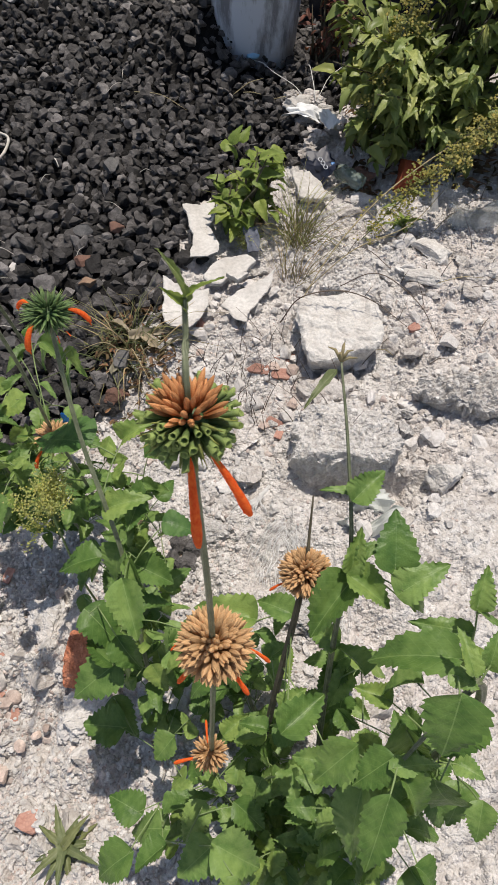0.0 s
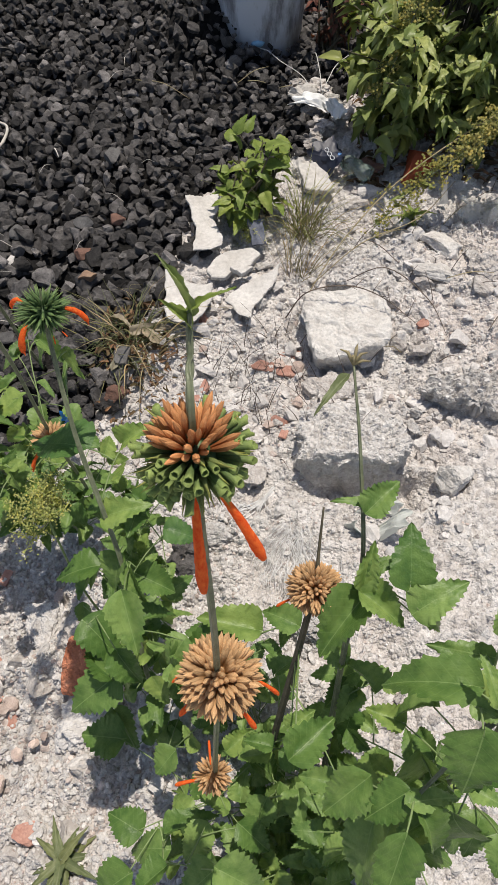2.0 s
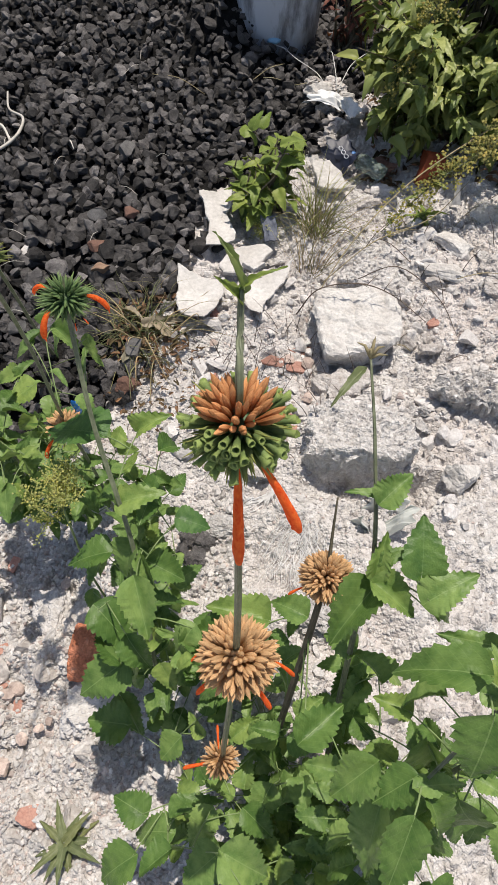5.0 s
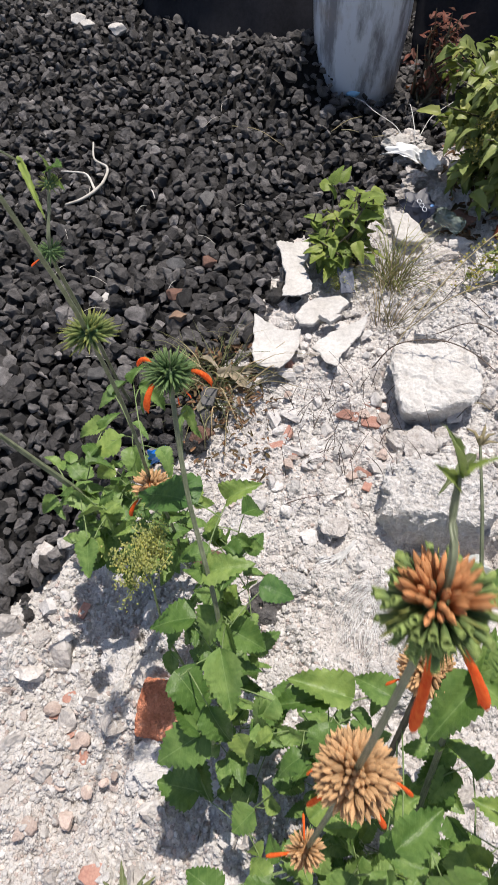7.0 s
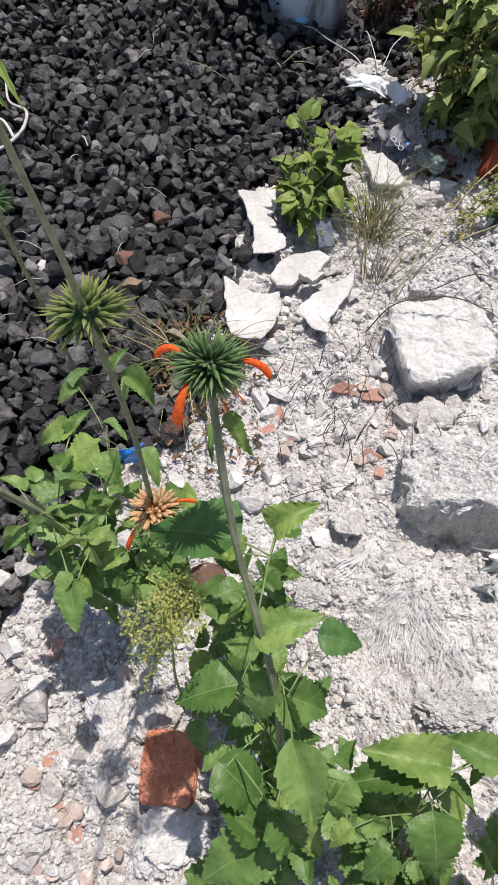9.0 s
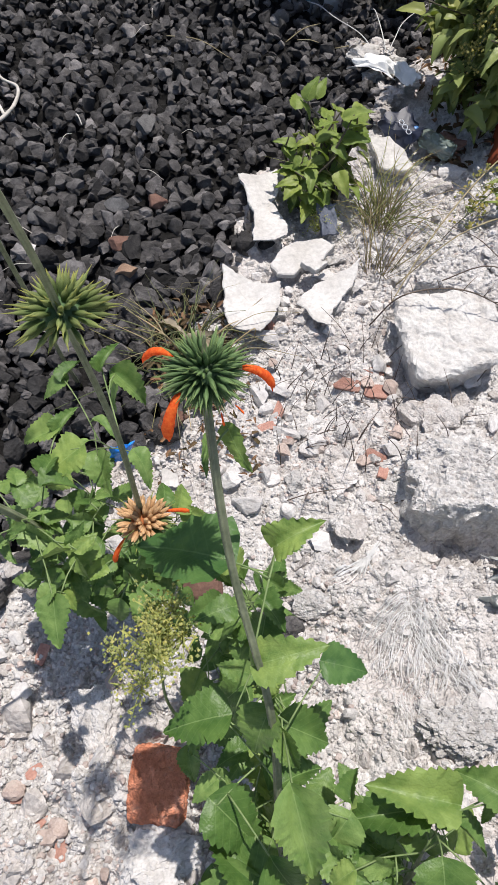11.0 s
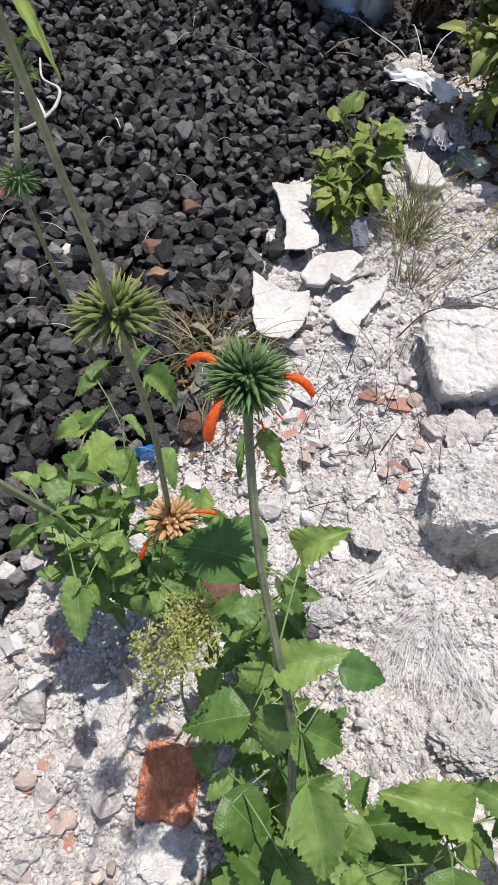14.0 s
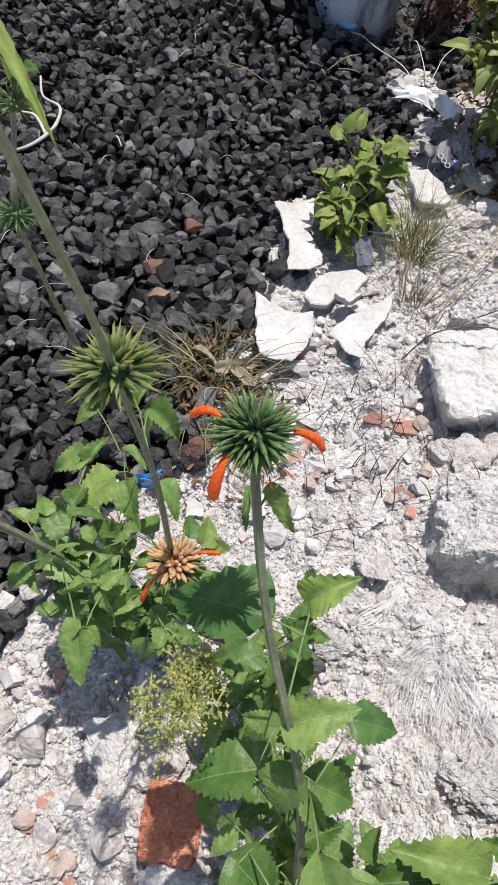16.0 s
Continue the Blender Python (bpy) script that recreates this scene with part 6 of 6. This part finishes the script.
def fibres(sheaves, label):
    """Flat plastic threads combed along the ground. Each sheaf: its line, count, spread and width."""
    parts = []
    for spine, n, wide, half in sheaves:
        line = spline([(*p, 0.0) for p in spine], 8)
        for _ in range(n):
            off, fan, lift = r3.gauss(0, 1) * wide, r3.gauss(0, 1) * wide * 1.8, 0.001 + 0.004 * r3.random()
            first = r3.randrange(max(1, len(line) - 7))
            last = min(len(line), first + r3.randrange(6, 15))
            k, wave, v = half * r3.uniform(0.3, 1.2), r3.uniform(0, 6), []
            for m in range(first, last):
                d = (line[min(m + 1, len(line) - 1)] - line[max(m - 1, 0)]).normalized()
                side = Vector((-d.y, d.x, 0))
                q = line[m] + side * (off + fan * m / len(line) + wide * 0.5 * math.sin(m * 0.4 + wave))
                q.z = max(ground_z(q.x, q.y), land(q.x, q.y) + 0.3 * lumps(q.x, q.y)) + 0.004 + lift
                if m == last - 1:
                    q.z -= 0.008
                edge = (side + Vector((0, 0, 0.3 * math.sin(m + wave)))) * k
                v += [q - edge, q + edge]
            parts.append((v, [(2 * m, 2 * m + 1, 2 * m + 3, 2 * m + 2) for m in range(len(v) // 2 - 1)]))
    me = mesh_from("sack_fibres", *merge(parts), FIBRE, True)
    tagged(new("sack_fibres", me), label, "plastic fibres", kind="stuff")


fibres((
    ([(0.082, 0.552), (0.05, 0.547), (0.023, 0.515), (0.006, 0.49)], 40, 0.0068, 0.0004),
    ([(0.077, 0.555), (0.05, 0.523), (0.032, 0.485), (0.022, 0.453)], 52, 0.0085, 0.0004),
    ([(0.08, 0.555), (0.069, 0.508), (0.062, 0.462), (0.049, 0.43)], 55, 0.0102, 0.0004),
    ([(0.082, 0.553), (0.096, 0.514), (0.102, 0.475), (0.087, 0.439)], 55, 0.0102, 0.0004),
    ([(0.061, 0.571), (0.078, 0.523), (0.105, 0.47), (0.13, 0.433), (0.144, 0.393), (0.152, 0.36)], 60, 0.0102, 0.00048),
    ([(0.111, 0.47), (0.13, 0.422), (0.132, 0.387), (0.129, 0.351)], 60, 0.0102, 0.00048),
    ([(0.066, 0.451), (0.078, 0.417), (0.079, 0.385)], 31, 0.0102, 0.00032),
    ([(0.037, 0.451), (0.047, 0.419), (0.056, 0.385)], 31, 0.0102, 0.00032),
    ([(0.039, 0.551), (0.024, 0.577), (0.004, 0.594)], 9, 0.0051, 0.00032)), "frayed white plastic sack fibres fanned over the rubble")
fibres((
    ([(0.037, 0.652), (0.02, 0.631), (-0.005, 0.614), (-0.033, 0.6)], 16, 0.002, 0.0013),
    ([(0.029, 0.643), (0.01, 0.619), (-0.014, 0.603), (-0.041, 0.594)], 12, 0.003, 0.0009),
    ([(0.019, 0.643), (0.023, 0.612), (0.034, 0.59)], 7, 0.001, 0.0006),
    ([(0.041, 0.657), (0.021, 0.63), (0.009, 0.603)], 8, 0.002, 0.001)), "torn strip of frayed white sack cloth")

# ---- drum and litter at the back ----
def lathe(name, prof, material, segs=40, wobble=0.0):
    verts, faces = [], []
    for i, (r, z) in enumerate(prof):
        for j in range(segs):
            a = 2 * math.pi * j / segs
            k = 1 + wobble * noise.noise(Vector((math.cos(a) * 1.5, math.sin(a) * 1.5, z * 4)))
            verts.append((r * k * math.cos(a), r * k * math.sin(a), z))
    for i in range(len(prof) - 1):
        for j in range(segs):
            k = (j + 1) % segs
            faces.append((i * segs + j, i * segs + k, (i + 1) * segs + k, (i + 1) * segs + j))
    faces.append(tuple(range(segs))[::-1])
    faces.append(tuple((len(prof) - 1) * segs + j for j in range(segs)))
    return mesh_from(name, verts, faces, material, True)


drum = thing("plastic_drum", (0.022, 2.285, 0.0), "dirty pale blue-white plastic drum standing in the gravel", "drum")
under("body", lathe("body", ((0.118, 0.0), (0.126, 0.01), (0.132, 0.1), (0.144, 0.25), (0.148, 0.38), (0.146, 0.43), (0.13, 0.445)), DRUM, 48, 0.03), drum, Matrix.Translation((0.022, 2.285, 0.0)))
under("rim", lathe("rim", ((0.146, 0.36), (0.156, 0.365), (0.156, 0.385), (0.146, 0.39)), DRUM, 48), drum, Matrix.Translation((0.022, 2.285, 0.0)))
cord = thing("wire", (0.014, 2.2, 0.05), "thin white wire with a blue knot by the drum", "wire")
under("strand", tube("strand", [(0.02, 2.195, 0.14), (0.006, 2.165, 0.06), (0.044, 2.119, 0.06), (0.077, 2.065, 0.06), (0.129, 2.0, 0.06), (0.151, 1.962, 0.055), (0.16, 1.93, 0.05)], (0.0013, 0.0012), WIRE, 6), cord)
under("strand", tube("strand", [(0.18, 2.13, 0.05), (0.185, 2.098, 0.06), (0.19, 2.003, 0.06), (0.192, 1.925, 0.055)], (0.0014, 0.0012), WIRE, 6), cord)
under("strand", tube("strand", [(0.192, 1.9, 0.06), (0.21, 1.935, 0.08), (0.238, 1.993, 0.09), (0.307, 2.078, 0.09)], (0.0012, 0.001), WIRE, 6), cord)
knot_v, knot_f = stone_shape(301, 2, 6, 0.2)
under("knot", mesh_from("knot", [(q.x * 0.045, q.y * 0.022, q.z * 0.02) for q in knot_v], knot_f, BLUETIE, True), cord, Matrix.Translation((0.012, 2.157, 0.062)), "light blue knotted cord")

bottle = thing("plastic_bottle", (0.26, 1.575, 0.05), "crushed clear plastic bottle under the bush", "bottle")
bm_w = pose(0.295, 1.545, 0.045, 0, -84, -40)
under("body", lathe("body", ((0.008, 0.0), (0.019, 0.003), (0.021, 0.02), (0.017, 0.033), (0.021, 0.045), (0.018, 0.058), (0.02, 0.07), (0.014, 0.083), (0.008, 0.09), (0.0075, 0.098)), GREENBOTTLE, 24, 0.3), bottle, bm_w)
under("cap", lathe("cap", ((0.0095, 0.096), (0.01, 0.098), (0.01, 0.107), (0.008, 0.109)), CAPBLUE, 20), bottle, bm_w)


def crumple(name, wide, long, fold, thick, material, label, category, m, seed):
    """A thin sheet with sharp random folds."""
    r = random.Random(seed)
    verts, faces = [], []
    ni, nj = 26, 20
    creases = [(Vector((math.cos(a), math.sin(a))), r.uniform(-0.4, 0.4), r.uniform(-1, 1)) for a in [r.uniform(0, 3.14) for _ in range(14)]]
    for j in range(nj + 1):
        for i in range(ni + 1):
            p = Vector((i / ni - 0.5, j / nj - 0.5))
            z = sum(k * abs(p.dot(d) - o) for d, o, k in creases) * fold
            e = 1 + 0.4 * noise.noise(Vector((p.x * 5, p.y * 5, seed)))
            verts.append((p.x * wide * e, p.y * long * e, z))
    low = sum(v[2] for v in verts) / len(verts)
    verts = [(x, y, z - low) for x, y, z in verts]
    for j in range(nj):
        for i in range(ni):
            a = j * (ni + 1) + i
            faces.append((a, a + 1, a + ni + 2, a + ni + 1))
    ob = thing(name, None, label, category, "", mesh_from(name, verts, faces, material), m)
    ob.modifiers.new("thickness", "SOLIDIFY").thickness = thick
    WORLD_OF[ob.name] = m
    return ob


wrap = crumple("snack_wrapper", 0.085, 0.075, 0.02, 0.0008, NAVY, "crumpled navy blue wrapper with pale print", "wrapper", pose(0.19, 1.6, 0.06, 24, 8, -65), 4)
for k in range(3):
    v, f = tube_data([Vector((0.007 * math.cos(a / 8 * 6.283), 0.005 * math.sin(a / 8 * 6.283), 0.0)) for a in range(9)], (0.001, 0.001), 4)
    under("print_mark", mesh_from("print_mark", v, f, PALEPRINT), wrap, WORLD_OF[wrap.name] @ Matrix.Translation((-0.015 + 0.015 * k, 0.006, 0.008)))
crumple("plastic_scrap", 0.1, 0.045, 0.032, 0.0008, FILM, "crumpled bright white plastic sheet beside the gravel", "plastic scrap", pose(0.155, 1.865, 0.06, 10, 4, -18), 21)
crumple("plastic_scrap", 0.075, 0.03, 0.03, 0.0008, FILM, "torn white plastic strip on the mortar lumps", "plastic scrap", pose(0.225, 1.8, 0.07, 6, 8, -62), 22)
slab("plaster_sheet", [(-0.04, 0.04), (0.005, 0.046), (0.035, 0.008), (0.05, -0.04), (0.006, -0.05), (-0.024, -0.04)], 0.15, 1.524, 0.055, 0.016, PLASTER, "white plaster shard leaning by the bush", (12, 0))
rock("brick_fragment", 212, 0.288, 1.609, (0.1, 0.06, 0.05), -12, RUSTSTONE, "rough reddish-brown brick lump among dry grass", (8, 0), 0.15, 5, 0.3, 4, category="brick")
rock("clay_shard", 210, 0.41, 1.58, (0.1, 0.09, 0.08), 20, CLAY, "dark red terracotta shard under the bush", (20, 0), 0.1, 10, 0.05, 3, category="pottery")
rock("brick_fragment", 211, 0.19, 1.53, (0.05, 0.04, 0.035), -10, CHIP, "weathered brick piece among dry grass", (0, 0), 0.2, 10, 0.08, 3, category="brick")
cap_at = (-0.342, 0.768, 0.085)
crumple("plastic_scrap", 0.025, 0.022, 0.035, 0.0006, BLUEPLASTIC, "bright blue crumpled plastic scrap among leaves", "plastic scrap", pose(*cap_at, 30, 10, 20), 12)
slab("paper_scrap", [(-0.015, -0.014), (0.016, -0.01), (0.014, 0.012), (-0.012, 0.016)], -0.275, 0.76, 0.02, 0.003, PLASTER, "white scrap lying under leaves", (10, 0), 0, "paper scrap", 0.3)
slab("paper_scrap", [(-0.015, -0.01), (0.016, -0.015), (0.01, 0.012), (-0.01, 0.014)], -0.4, 0.79, 0.02, 0.003, PLASTER, "white scrap on the gravel edge", (15, 0), 40, "paper scrap", 0.3)

# ---- what closes the place at the back ----
def box(name, x0, x1, y0, y1, z0, z1, material, label, category):
    bm = bmesh.new()
    bmesh.ops.create_cube(bm, size=1.0)
    for v in bm.verts:
        v.co = Vector((x0 + (v.co.x + 0.5) * (x1 - x0), y0 + (v.co.y + 0.5) * (y1 - y0), z0 + (v.co.z + 0.5) * (z1 - z0)))
    bmesh.ops.bevel(bm, geom=bm.edges[:], offset=0.01, segments=2, affect="EDGES")
    me = bpy.data.meshes.new(name)
    bm.to_mesh(me)
    bm.free()
    me.materials.append(material)
    return tagged(new(name, me), label, category, kind="structure")


# Added wall; its near-black colour stands in for shade.
box("wall_back", -4.0, 4.0, 3.3, 3.45, -0.1, 1.6, SHADE_BLACK, "added wall coloured near-black as shade behind the gravel", "wall")

def sheeting(x0, x1, y0, y1, sag, tall, label):
    """Near-black sheet added as deep shade: soft folds, its foot along a sagging line."""
    sv, sf = [], []
    for j in range(9):
        for i in range(60):
            u = i / 59
            y = y0 + (y1 - y0) * u - sag * math.sin(math.pi * u)
            sv.append((x0 + (x1 - x0) * u, y + 0.03 * math.sin(u * 23) + 0.06 * noise.noise(Vector((u * 6, j * 0.3, 4))) + 0.03 * j, -0.02 + tall * j / 8))
    for j in range(8):
        for i in range(59):
            a = j * 60 + i
            sf.append((a, a + 1, a + 61, a + 60))
    ob = thing("shade_sheet", (0, 0, 0), label, "plastic sheet", data=mesh_from("shade_sheet", sv, sf, SHADE_BLACK, True))
    ob.modifiers.new("thickness", "SOLIDIFY").thickness = 0.004


sheeting(-0.82, -0.08, 2.72, 2.6, 0.2, 0.7, "near-black sheet added as deep shade behind the gravel")
sheeting(0.2, 1.5, 2.42, 2.3, 0.0, 0.9, "near-black sheet added as deep shade behind the bush")


def seedling(name, base, n, size, narrow, label, seed):
    """A small rosette of narrow leaves."""
    r = random.Random(seed)
    ob = thing(name, Vector(base), label, "seedling")
    b = Vector(base)
    under("stem", tube("stem", [b, b + Vector((0, 0, size * 0.3)), b + Vector((0, 0, size * 0.6))], (0.0018, 0.001), STEM, 6), ob)
    for i in range(n):
        a = i * 2.4 + r.uniform(-0.3, 0.3)
        p = b + Vector((0, 0, size * 0.6 * i / n))
        under("leaf", narrow, ob, aim(p, p + Vector((math.cos(a), math.sin(a), r.uniform(0.1, 0.7))), (size * r.uniform(0.7, 1.1), size * 0.9, size)))


SLIM = mesh_from("leaf", *leaf_shape(61, 0.24, 6, 0.3, 0.3, 8), YOUNGLEAF, True)
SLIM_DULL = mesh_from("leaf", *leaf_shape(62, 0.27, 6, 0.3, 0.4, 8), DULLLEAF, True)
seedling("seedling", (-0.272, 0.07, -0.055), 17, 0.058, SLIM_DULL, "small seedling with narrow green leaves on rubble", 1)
seedling("seedling", (0.378, 1.384, 0.03), 8, 0.06, SLIM, "bright green narrow-leaved seedling by the bush", 2)
slab("plaster_sheet", [(-0.012, -0.02), (0.014, -0.02), (0.004, 0.045)], 0.455, 1.43, 0.075, 0.008, PLASTER, "white pointed plaster splinter standing up", (70, 0), 10)
crumple("plastic_scrap", 0.07, 0.04, 0.05, 0.0008, DUSTYFILM, "crumpled dusty plastic scrap on the rubble", "plastic scrap", pose(0.217, 0.594, 0.075, 12, 6, 0), 7)
crumple("plastic_scrap", 0.085, 0.03, 0.045, 0.0008, DUSTYFILM, "folded dusty plastic strip on the rubble", "plastic scrap", pose(0.202, 0.546, 0.068, -10, 4, -10), 8)
crumple("clear_sheet", 0.13, 0.07, 0.05, 0.0006, CLEARFILM, "crumpled clear plastic film by the bush", "plastic film", pose(0.56, 1.4, 0.07, 8, -6, 0), 9)
